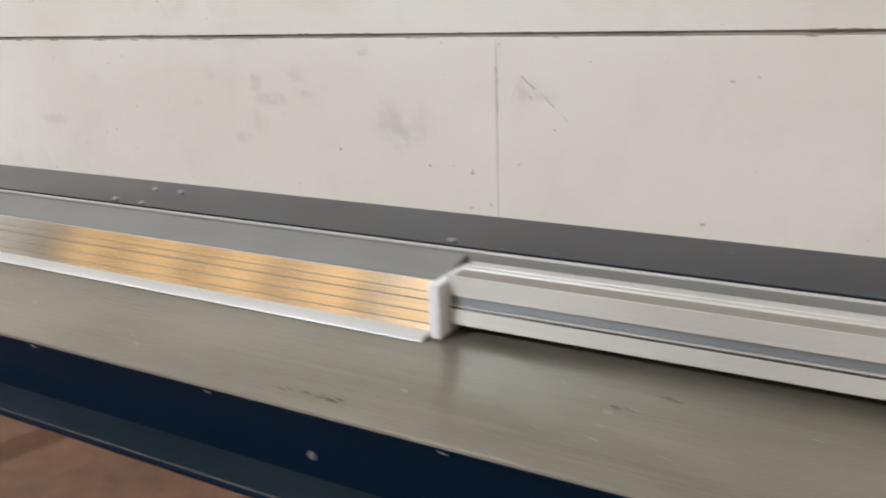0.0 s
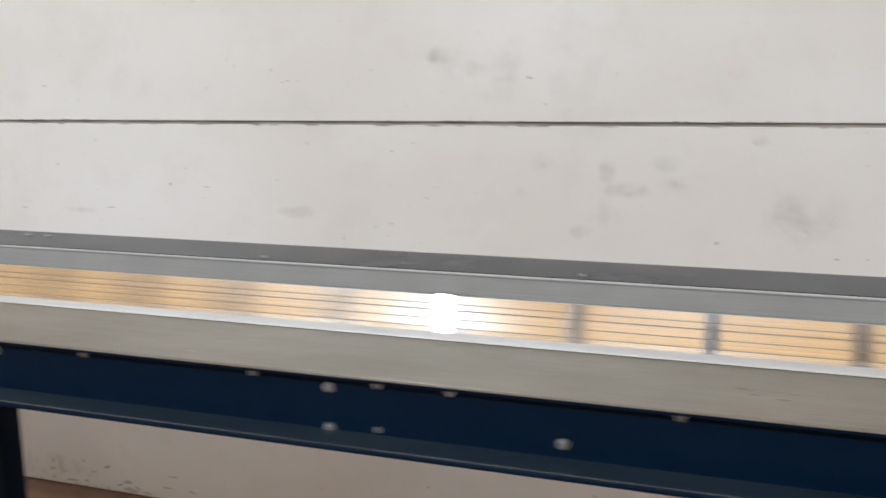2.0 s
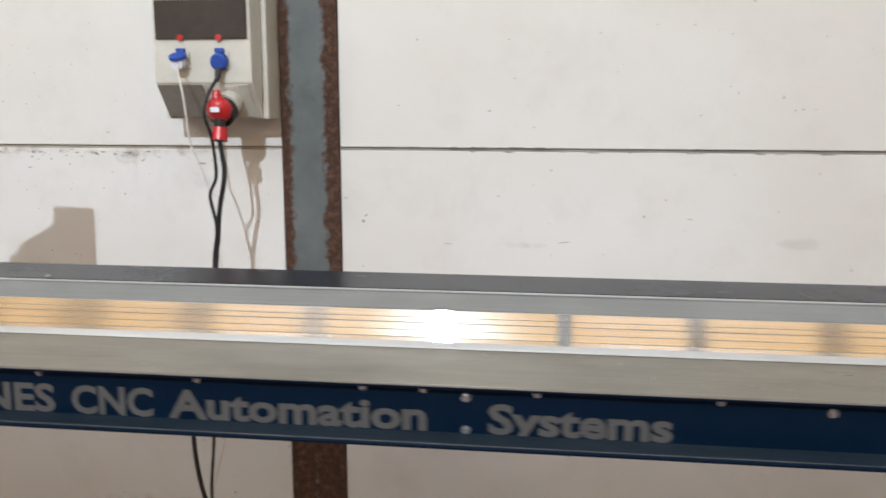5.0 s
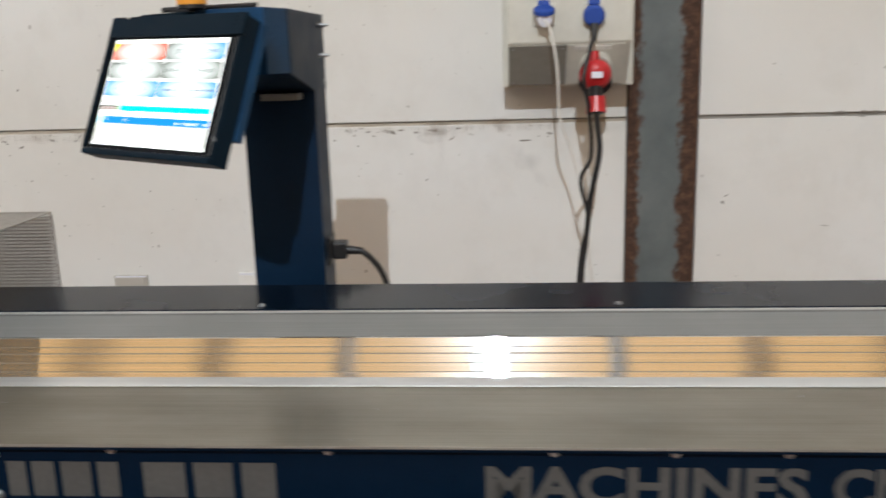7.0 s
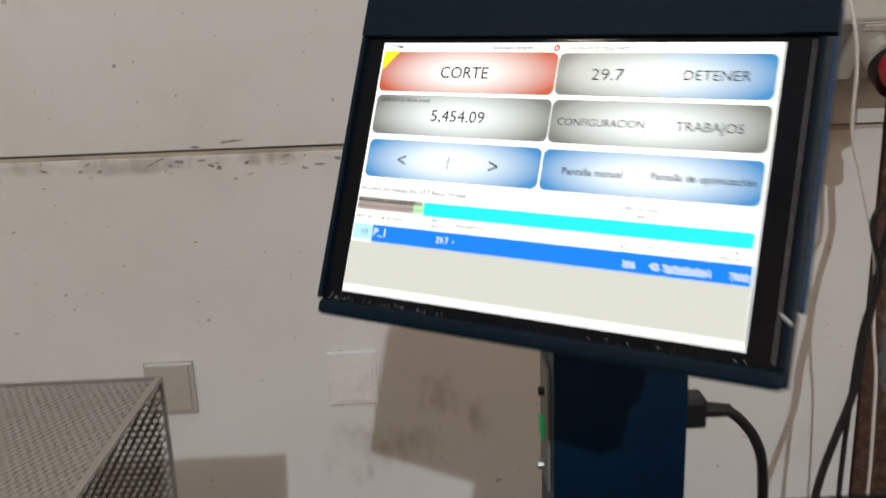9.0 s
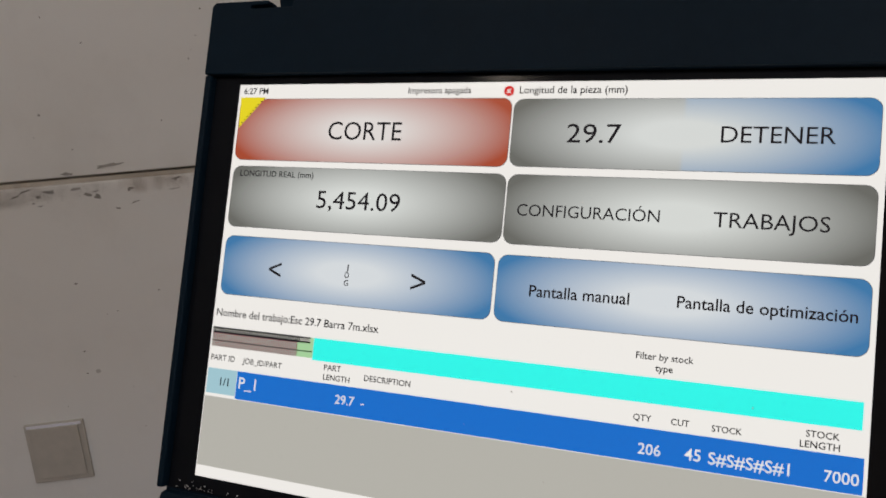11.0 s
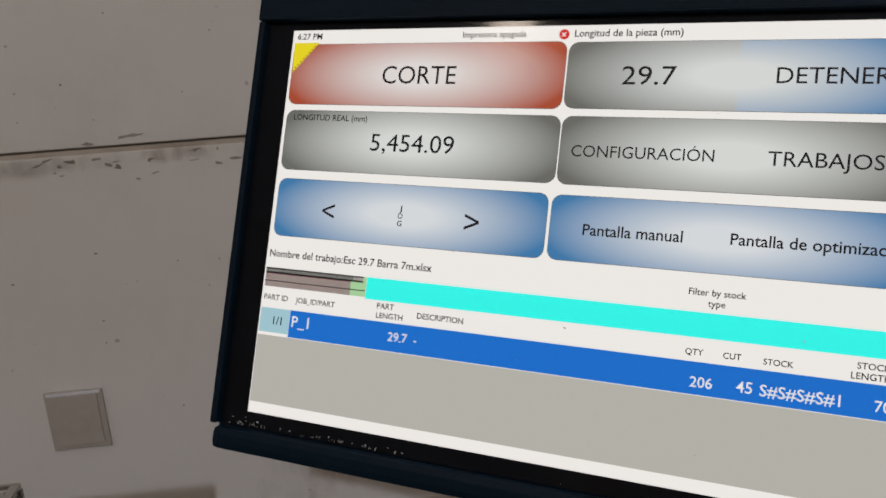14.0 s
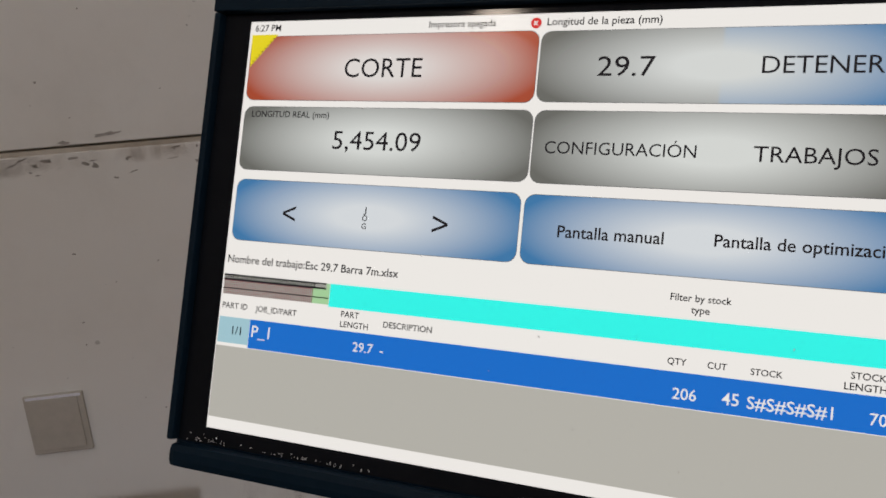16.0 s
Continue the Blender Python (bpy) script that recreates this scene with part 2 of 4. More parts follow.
M = {
    "wall": wall_paint(),
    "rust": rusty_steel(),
    "joint": surface("mortar_joint", (0.16, 0.15, 0.135), (0.46, 0.44, 0.41), 0.9, scale=45, stretch=(0.2, 1, 1), relief=0.002),
    "floor": surface("worn_brown_floor", (0.115, 0.060, 0.038), (0.245, 0.135, 0.085), 0.55, scale=14, relief=0.002, rough_spread=0.2),
    "hall": surface("hall_paint", (0.40, 0.37, 0.33), (0.50, 0.47, 0.42), 0.8, scale=6),
    "roof": surface("roof_sheet", (0.76, 0.77, 0.79), (0.84, 0.85, 0.87), 0.7, scale=6),
    "frame": surface("window_steel", (0.012, 0.011, 0.010), (0.025, 0.023, 0.021), 0.7, scale=20),
    "blue": surface("blue_powder_coat", (0.0005, 0.0066, 0.0185), (0.0009, 0.0088, 0.0245), 0.45, spec=0.10, scale=240, relief=0.0003, rough_spread=0.06),
    "dusty": surface("dusty_blue_coat", (0.003, 0.012, 0.024), (0.017, 0.027, 0.038), 0.6, spec=0.3, scale=30, stretch=(0.3, 3, 3)),
    "navy": surface("dark_navy_coat", (0.0010, 0.0052, 0.0135), (0.0018, 0.0072, 0.0175), 0.24, spec=0.21, scale=40, stretch=(0.3, 3, 3), rough_spread=0.05),
    "steel": table_steel(),
    "hood": surface("navy_sheet_metal", (0.0020, 0.0100, 0.0195), (0.0034, 0.0130, 0.0245), 0.46, spec=0.10, scale=200, rough_spread=0.05),
    "post_blue": surface("deep_blue_coat", (0.0015, 0.0130, 0.0350), (0.0028, 0.0180, 0.0470), 0.45, spec=0.16, scale=220, relief=0.0003, rough_spread=0.05),
    "head_blue": surface("textured_blue_coat", (0.002, 0.026, 0.070), (0.010, 0.060, 0.145), 0.5, spec=0.25, scale=170, stretch=(1, 1, 2.2), relief=0.0012, rough_spread=0.05),
    "alu": bright_extrusion(),
    "alu_top": surface("grey_anodised", (0.17, 0.175, 0.17), (0.24, 0.24, 0.235), 0.62, 0.0, spec=0.3, scale=90, stretch=(0.04, 5, 5), rough_spread=0.06),
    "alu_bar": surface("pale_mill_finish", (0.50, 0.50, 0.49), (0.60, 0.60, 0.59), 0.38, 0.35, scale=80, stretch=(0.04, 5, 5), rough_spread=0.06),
    "alu_foot": surface("scuffed_aluminium", (0.64, 0.65, 0.65), (0.78, 0.79, 0.79), 0.42, 0.75, scale=40, stretch=(0.03, 5, 5), rough_spread=0.05),
    "zinc": surface("zinc_plated", (0.34, 0.35, 0.36), (0.50, 0.51, 0.52), 0.33, 0.9, scale=200),
    "grime": surface("dim_groove_tone", (0.17, 0.14, 0.10), (0.28, 0.24, 0.18), 0.6, scale=60, stretch=(0.1, 1, 1)),
    "slot": surface("slot_shade_tone", (0.20, 0.23, 0.26), (0.30, 0.33, 0.36), 0.4, 0.5, scale=60, stretch=(0.1, 1, 1)),
    "recess": surface("dull_brown_tone", (0.22, 0.205, 0.18), (0.30, 0.28, 0.25), 0.45, 0.3, scale=80, stretch=(0.04, 5, 5)),
    "white": surface("white_plastic", (0.68, 0.69, 0.76), (0.76, 0.77, 0.84), 0.4, scale=120),
    "box": surface("ivory_plastic", (0.54, 0.53, 0.47), (0.62, 0.61, 0.55), 0.42, scale=60),
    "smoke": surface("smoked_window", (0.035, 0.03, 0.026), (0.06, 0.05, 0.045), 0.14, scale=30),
    "grey": surface("grey_plastic", (0.20, 0.195, 0.17), (0.27, 0.26, 0.23), 0.5, scale=40),
    "royal": surface("blue_plastic", (0.010, 0.05, 0.30), (0.016, 0.07, 0.38), 0.55, scale=80),
    "red": surface("red_plastic", (0.42, 0.014, 0.018), (0.55, 0.022, 0.028), 0.35, scale=80),
    "black": surface("black_rubber", (0.008, 0.008, 0.009), (0.018, 0.018, 0.02), 0.45, scale=120),
    "bezel": surface("black_glass_bezel", (0.004, 0.005, 0.007), (0.008, 0.009, 0.012), 0.1, scale=60, spec=0.10),
    "sheet": surface("perforated_zinc_sheet", (0.36, 0.34, 0.31), (0.48, 0.455, 0.42), 0.42, 0.7, scale=60, rough_spread=0.08),
    "cord": surface("white_cord", (0.62, 0.60, 0.56), (0.72, 0.70, 0.66), 0.5, scale=90),
    "letter": surface("grey_lettering", (0.056, 0.054, 0.052), (0.086, 0.083, 0.079), 0.65, scale=160),
    "worn": surface("worn_dusty_edge", (0.030, 0.040, 0.050), (0.17, 0.16, 0.14), 0.7, scale=25, stretch=(0.3, 1, 1)),
    "plate_pale": surface("pale_wall_plate", (0.66, 0.65, 0.62), (0.84, 0.83, 0.80), 0.3, scale=45),
    "filler": surface("pale_joint_filler", (0.26, 0.22, 0.17), (0.56, 0.51, 0.44), 0.9, scale=30, stretch=(0.35, 1, 1), relief=0.002),
    "dirt": surface("dark_dirt", (0.15, 0.14, 0.125), (0.44, 0.42, 0.39), 0.9, scale=90),
    "scuff": surface("pale_scuff", (0.34, 0.33, 0.31), (0.52, 0.51, 0.48), 0.85, scale=90),
    "plate": surface("dull_wall_plate", (0.38, 0.36, 0.32), (0.50, 0.47, 0.42), 0.5, scale=45),
    "amber": surface("amber_lens", (0.75, 0.30, 0.03), (0.85, 0.38, 0.05), 0.3, scale=50),
    "green": glow("green_pilot", (0.02, 0.55, 0.16), 0.5),
    "pane": glow("evening_glow", (1.0, 0.63, 0.30), 1.22, False),
    "lamp": glow("lamp_lens", (0.95, 0.97, 1.0), 12),
    "ui_white": glow("ui_white", (0.940, 0.962, 0.930), 3.45),
    "ui_grey": glow("ui_grey", (0.600, 0.615, 0.560), 2.85),
    "ui_blue": glow("ui_blue", (0.000, 0.200, 0.800), 2.93),
    "ui_pale": glow("ui_pale", (0.438, 0.753, 0.859), 2.93),
    "ui_cyan": glow("ui_cyan", (0.000, 0.962, 0.859), 3.8),
    "ui_yellow": glow("ui_yellow", (0.959, 0.836, 0.020), 3.10),
    "ui_red": glow("ui_red", (0.783, 0.031, 0.030), 2.93),
    "ui_green": glow("ui_green", (0.469, 0.836, 0.449), 2.93),
    "ui_wine": glow("ui_wine", (0.209, 0.073, 0.080), 2.93),
    "ui_line": glow("ui_line", (0.16, 0.17, 0.18), 2.60),
    "ui_ink": glow("ui_ink", (0.013, 0.012, 0.016), 2.60),
    "b_red": button_glow("button_red", (0.500, 0.088, 0.038), (0.938, 0.931, 0.909), 2.93),
    "b_grey": button_glow("button_grey", (0.177, 0.188, 0.172), (0.855, 0.931, 0.909), 2.93),
    "b_split": button_glow("button_grey_blue", (0.177, 0.188, 0.172), (0.855, 0.931, 0.919), 2.93, (0.053, 0.251, 0.540)),
    "b_blue": button_glow("button_blue", (0.053, 0.251, 0.540), (0.855, 0.951, 0.999), 2.93),
}

# ---- shapes ----


def slab(bm, x0, x1, y0, y1, z0, z1, bevel=0.0):
    """Adds a box to bm, with softened edges where a bevel is given."""
    made = bmesh.ops.create_cube(bm, size=1.0)
    vs = made["verts"]
    for v in vs:
        v.co = Vector((x0 + (v.co.x + 0.5) * (x1 - x0), y0 + (v.co.y + 0.5) * (y1 - y0), z0 + (v.co.z + 0.5) * (z1 - z0)))
    if bevel:
        es = list({e for v in vs for e in v.link_edges})
        bmesh.ops.bevel(bm, geom=es, offset=bevel, segments=2, affect="EDGES", profile=0.6)
    return bm


def box_bm(*args, bevel=0.0):
    return slab(bmesh.new(), *args, bevel=bevel)


def prism(points, a0, a1, axis="x", bevel=0.0):
    """A polygon drawn in the two other axes, drawn out along the axis from a0 to a1."""
    bm = bmesh.new()

    def at(p, a):
        return {"x": (a, p[0], p[1]), "y": (p[0], a, p[1]), "z": (p[0], p[1], a)}[axis]

    f0 = bm.faces.new([bm.verts.new(at(p, a0)) for p in points])
    out = bmesh.ops.extrude_face_region(bm, geom=[f0])
    step = Vector(at((0, 0), a1)) - Vector(at((0, 0), a0))
    bmesh.ops.translate(bm, verts=[g for g in out["geom"] if isinstance(g, bmesh.types.BMVert)], vec=step)
    bmesh.ops.recalc_face_normals(bm, faces=bm.faces)
    if bevel:
        bmesh.ops.bevel(bm, geom=list(bm.edges), offset=bevel, segments=2, affect="EDGES", profile=0.6)
    return bm


def rod(bm, a, b, r0, r1=None, n=20):
    a, b = Vector(a), Vector(b)
    made = bmesh.ops.create_cone(bm, cap_ends=True, segments=n, radius1=r0, radius2=r0 if r1 is None else r1, depth=(b - a).length)
    turn = (b - a).to_track_quat("Z", "Y").to_matrix().to_4x4()
    bmesh.ops.transform(bm, matrix=Matrix.Translation((a + b) / 2) @ turn, verts=made["verts"])
    return bm


def rod_bm(a, b, r0, r1=None, n=20):
    return rod(bmesh.new(), a, b, r0, r1, n)


def smooth(points, steps=8):
    """A round line through the points (Catmull-Rom)."""
    ps = [Vector(p) for p in points]
    ps = [2 * ps[0] - ps[1]] + ps + [2 * ps[-1] - ps[-2]]
    out = []
    for i in range(1, len(ps) - 2):
        a, b, c, d = ps[i - 1 : i + 3]
        for k in range(steps):
            t = k / steps
            out.append(0.5 * (2 * b + (c - a) * t + (2 * a - 5 * b + 4 * c - d) * t * t + (3 * b - a - 3 * c + d) * t**3))
    return out + [ps[-2]]


def tube(points, radius, n=10):
    line, bm, rings, q = smooth(points), bmesh.new(), [], None
    for i, p in enumerate(line):
        way = (line[min(i + 1, len(line) - 1)] - line[max(i - 1, 0)]).normalized()
        # each ring turns on from the one before, so the tube never twists
        q = way.to_track_quat("Z", "Y") if q is None else (q @ Vector((0, 0, 1))).rotation_difference(way) @ q
        rings.append([bm.verts.new(p + q @ Vector((radius * math.cos(2 * math.pi * k / n), radius * math.sin(2 * math.pi * k / n), 0))) for k in range(n)])
    for r, s in zip(rings, rings[1:]):
        for k in range(n):
            bm.faces.new((r[k], r[(k + 1) % n], s[(k + 1) % n], s[k])).smooth = True
    bm.faces.new(rings[0][::-1])
    bm.faces.new(rings[-1])
    return bm


def part(name, bm, material, parent=None, label=""):
    mesh = bpy.data.meshes.new(name)
    bm.to_mesh(mesh)
    bm.free()
    mesh.materials.append(M[material])
    ob = new(name, mesh)
    if parent:
        ob.parent = parent
    return tagged(ob, label)


def again(ob, parent, m, label=""):
    """The same mesh once more, at the pose m, under the parent."""
    o = new(ob.name.split(".")[0], ob.data)
    o.parent = parent
    o.matrix_local = m
    return tagged(o, label)


def thing(name, label, category, place=(0, 0, 0), group="", kind=""):
    ob = new(name)
    ob.location = place
    return tagged(ob, label, category, group, kind)


def letters(ob, material="letter"):
    """Splits a word's mesh into one part for each letter."""
    bm = bmesh.new()
    bm.from_mesh(ob.data)
    left_, groups = set(bm.faces), []
    while left_:
        todo, isle = [left_.pop()], []
        while todo:
            f = todo.pop()
            isle.append(f)
            near = {g for e in f.edges for g in e.link_faces} & left_
            left_ -= near
            todo += near
        xs = [v.co.x for f in isle for v in f.verts]
        groups.append([min(xs), max(xs), isle])
    groups.sort(key=lambda g: g[0])
    merged = []
    for g in groups:
        if merged and g[0] < merged[-1][1] - 0.3 * (g[1] - g[0]):
            merged[-1] = [merged[-1][0], max(merged[-1][1], g[1]), merged[-1][2] + g[2]]
        else:
            merged.append(g)
    for _, _, isle in merged:
        one = bmesh.new()
        seen = {}
        for f in isle:
            one.faces.new([seen.setdefault(v, None) or seen.update({v: one.verts.new(v.co)}) or seen[v] for v in f.verts])
        o = part("letter", one, material, ob.parent)
        o.matrix_basis = ob.matrix_basis.copy()
    bm.free()
    bpy.data.objects.remove(ob)


def lettering(name, words, material, parent, m, width, height=None, bold=0.0):
    """Words in the built-in font, from the origin of m to the right, of that width; capitals of that height."""
    cu = bpy.data.curves.new(name, "FONT")
    cu.body, cu.size, cu.offset, cu.resolution_u = words, 1.0, bold, 3
    tmp = new(name, cu)
    mesh = bpy.data.meshes.new_from_object(tmp.evaluated_get(bpy.context.evaluated_depsgraph_get()))
    bpy.data.objects.remove(tmp)
    xs, ys = [v.co.x for v in mesh.vertices], [v.co.y for v in mesh.vertices]
    k = width / (max(xs) - min(xs))
    ky = height / max(ys) if height else k
    x0 = min(xs)
    for v in mesh.vertices:
        v.co = Vector(((v.co.x - x0) * k, v.co.y * ky, 0))
    mesh.materials.clear()
    mesh.materials.append(M[material])
    ob = new(name, mesh)
    ob.parent = parent
    ob.matrix_local = m
    return ob


# ---- hall ----
WALL = 1.2205
SEAM = 1.160


def structure(name, bm, material, label, category="wall"):
    return tagged(part(name, bm, material), label, category, kind="structure")


floor = structure("floor", box_bm(-9, 11, -7.6, 1.6, -0.12, 0.0), "floor", "worn reddish brown workshop floor", "floor")
wall_n = structure("wall_north", box_bm(-9, 11, WALL + 0.010, WALL + 0.25, 0.0, 7.6), "joint", "whitewashed concrete panel wall with dark joints")
# each concrete panel stands free of its neighbours by a dark joint
for x0, x1, z0, z1 in (
    (-8.9, -0.166, 0.004, SEAM - 0.005), (-8.9, -0.166, SEAM + 0.005, 2.75), (-8.9, -0.166, 2.76, 4.6),
    (0.001, 2.76785, 0.004, SEAM - 0.005), (2.76835, 10.9, 0.004, SEAM - 0.005), (0.001, 10.9, SEAM + 0.005, 2.75), (0.001, 10.9, 2.76, 4.6),
    (-8.9, 10.9, 4.61, 7.55),
):
    part("panel", box_bm(x0, x1, WALL, WALL + 0.0098, z0, z1, bevel=0.002), "wall", wall_n)
part("joint_filler", box_bm(-8.9, -0.166, WALL + 0.0030, WALL + 0.0099, SEAM - 0.0049, SEAM + 0.0016), "filler", wall_n, "pale crumbling mortar in the joint")
# roof and outer walls are unseen; roof kept pale to bounce fill light
structure("ceiling", box_bm(-9, 11, -7.6, 1.6, 7.6, 7.8), "roof", "unseen hall roof, kept pale to bounce fill light", "ceiling")
structure("wall_west", box_bm(-9.2, -9, -7.6, 1.5, 0, 7.6), "hall", "dull painted hall wall")
structure("wall_east", box_bm(11, 11.2, -7.6, 1.5, 0, 7.6), "hall", "dull painted hall wall")
structure("wall_south", box_bm(-9, 11, -7.3, -7.1, 0, 2.9), "hall", "dull painted hall wall below the window band")
tagged(part("lintel", box_bm(-9, 11, -7.3, -7.1, 7.2, 7.6), "hall"), "dull painted strip above the window band", "wall", kind="structure")
structure("wall_infill", box_bm(-9, -8.28, -7.3, -7.1, 2.9, 7.2), "hall", "dull painted hall wall beside the window band")
structure("backdrop", box_bm(-9, 11, -7.50, -7.49, 2.6, 7.6), "pane", "warm evening light outside the windows", "backdrop")
win = thing("window_1", "long band of tall windows with dark mullions", "window", kind="structure")
for i in range(13):
    x = -0.78 + 1.50 * (i - 5)
    part("mullion", box_bm(x - 0.085, x + 0.085, -7.28, -7.12, 2.9, 7.2, bevel=0.006), "frame", win)
for z in (2.93, 7.17):
    part("rail", box_bm(-9, 11, -7.26, -7.14, z - 0.03, z + 0.03), "frame", win)
# housings for the inferred lamp and for the two added ones
for x, y, z in (LAMP, (-4.6, -2.5, 5.1), (6.4, -5.2, 5.3)):
    hb = thing("hall_lamp", "round grey lamp housing hanging from the roof, out of view", "lamp", (x, y, z), group="high bay lamps")
    bm = bmesh.new()
    rod(bm, (0, 0, 0.17), (0, 0, 0.32), 0.15, 0.09, 28)
    rod(bm, (0, 0, 0.32), (0, 0, 0.42), 0.09, 0.08, 28)
    part("housing", bm, "grey", hb)
    part("rod", rod_bm((0, 0, 0.42), (0, 0, 7.6 - z), 0.012), "zinc", hb)

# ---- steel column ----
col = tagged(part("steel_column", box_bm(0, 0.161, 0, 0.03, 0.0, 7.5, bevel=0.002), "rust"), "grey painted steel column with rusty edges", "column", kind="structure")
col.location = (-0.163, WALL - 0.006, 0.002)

# ---- marks on the wall ----


def soft_mark(name, colour, most, drip=1.0):
    mat, nt, b = start(name)
    co = nt.nodes.new("ShaderNodeTexCoord")
    mp = nt.nodes.new("ShaderNodeMapping")
    mp.inputs["Location"].default_value, mp.inputs["Scale"].default_value = (-1, 0, -1), (2, 0, 2)
    nt.links.new(co.outputs["Generated"], mp.inputs[0])
    ln = nt.nodes.new("ShaderNodeVectorMath")
    ln.operation = "LENGTH"
    nt.links.new(mp.outputs[0], ln.inputs[0])
    warp = nt.nodes.new("ShaderNodeMath")
    warp.operation = "MULTIPLY_ADD"
    nt.links.new(noise_tex(nt, 9, 5, 0.65, (1, 1, 0.7)).outputs[0], warp.inputs[0])
    warp.inputs[1].default_value = 2.6
    nt.links.new(ln.outputs["Value"], warp.inputs[2])
    inner = ramp(nt, ln.outputs["Value"], [(0.6, 1.0), (0.97, 0.0)])
    fall_ = ramp(nt, warp.outputs[0], [(0.55, 1.0), (1.0, 0.0)])
    sc = nt.nodes.new("ShaderNodeMath")
    sc.operation = "SUBTRACT"
    nt.links.new(warp.outputs[0], sc.inputs[0])
    sc.inputs[1].default_value = 0.95
    nt.links.new(sc.outputs[0], fall_.inputs[0])
    fall = nt.nodes.new("ShaderNodeMath")
    fall.operation = "MULTIPLY"
    nt.links.new(inner.outputs[0], fall.inputs[0])
    nt.links.new(fall_.outputs[0], fall.inputs[1])
    rag = ramp(nt, noise_tex(nt, 21, 8, 0.72, (1, 1, drip)).outputs[0], [(0.36, 0.0), (0.72, most)])
    torn = ramp(nt, noise_tex(nt, 7 / drip, 3, 0.5, (1, 1, 1.5 * drip)).outputs[0], [(0.36, 0.0), (0.56, 1.0)])
    both = mix(nt, 1.0, fall.outputs[0], rag.outputs[0], "MULTIPLY")
    nt.links.new(mix(nt, 1.0, both, torn.outputs[0], "MULTIPLY"), b.inputs["Alpha"])
    b.inputs["Base Color"].default_value = (*colour, 1)
    b.inputs["Roughness"].default_value = 0.8
    return mat


M["soft_grey"] = soft_mark("grey_smudge", (0.29, 0.28, 0.255), 0.25)
M["soft_brown"] = soft_mark("brown_smudge", (0.30, 0.20, 0.13), 0.42, 0.4)
rnd = random.Random(7)
marks = thing("wall_marks", "scuffs, smudges and chipped paint on the white wall", "stains", kind="stuff")


def quad(x, z, w, h):
    bm = bmesh.new()
    bm.faces.new([bm.verts.new((x + sx * w / 2, WALL - 0.0012 - rnd.random() * 0.0006, z + sz * h / 2)) for sx, sz in ((-1, -1), (1, -1), (1, 1), (-1, 1))])
    return bm


def fleck(bm, x, z, w, h, lean=0.0):
    bm = pale if x > 0.1 and abs(z - SEAM) > 0.02 else bm
    n = rnd.randint(7, 11)
    vs = []
    for k in range(n):
        a, r = 2 * math.pi * k / n, 0.5 * rnd.uniform(0.45, 1.0)
        dx, dz = r * w * math.cos(a), r * h * math.sin(a)
        vs.append(bm.verts.new((x + dx * math.cos(lean) - dz * math.sin(lean), WALL - 0.0008, z + dx * math.sin(lean) + dz * math.cos(lean))))
    bm.faces.new(vs)


for x, z, w, h in (
    (1.72, 1.24, 0.22, 0.10), (1.74, 1.30, 0.30, 0.14), (1.80, 1.25, 0.16, 0.12), (1.66, 1.33, 0.14, 0.07), (1.85, 0.99, 0.1, 0.08), (1.90, 1.06, 0.13, 0.09), (2.06, 0.94, 0.14, 0.12),
    (2.12, 1.0, 0.2, 0.06), (2.07, 1.05, 0.07, 0.1), (2.02, 0.90, 0.10, 0.06), (2.22, 1.07, 0.12, 0.08), (2.30, 1.03, 0.16, 0.06), (2.25, 1.01, 0.2, 0.12), (2.41, 1.12, 0.1, 0.06), (2.86, 1.03, 0.18, 0.16), (2.88, 1.01, 0.12, 0.10), (2.83, 1.06, 0.1, 0.07), (1.44, 1.05, 0.1, 0.05),
    (-0.40, 1.07, 0.14, 0.16), (-0.36, 1.02, 0.09, 0.12), (-0.60, 1.06, 0.035, 0.2), (-0.63, 1.13, 0.16, 0.05), (-1.0, 1.13, 0.5, 0.05), (-1.45, 1.14, 0.5, 0.04),
    (0.08, 0.93, 0.1, 0.05), (1.25, 0.92, 0.22, 0.05), (0.5, 0.90, 0.2, 0.04), (2.5, 0.95, 0.3, 0.2), (2.77, 1.0, 0.02, 0.3),
    (-1.9, 0.8, 0.4, 0.3),
):
    part("smudge", quad(x, z, w, h), "soft_grey", marks)
for x, z, w, h in ((-0.93, 0.70, 0.16, 0.2), (-1.09, 0.60, 0.22, 0.2), (-0.98, 0.61, 0.16, 0.18), (-0.85, 0.66, 0.10, 0.14), (0.3, 0.06, 1.2, 0.12), (1.6, 0.06, 1.4, 0.12), (-0.6, 0.06, 0.7, 0.12)):
    part("smudge", quad(x, z, w, h), "soft_brown", marks)
for x in (-1.98, -1.62, -1.36, -1.18, -0.92, -0.62, -0.42):  # soft brown band along the joint
    part("smudge", quad(x, SEAM - 0.008 - 0.006 * rnd.random(), 0.42, 0.05), "soft_brown", marks)
bm, pale = bmesh.new(), bmesh.new()
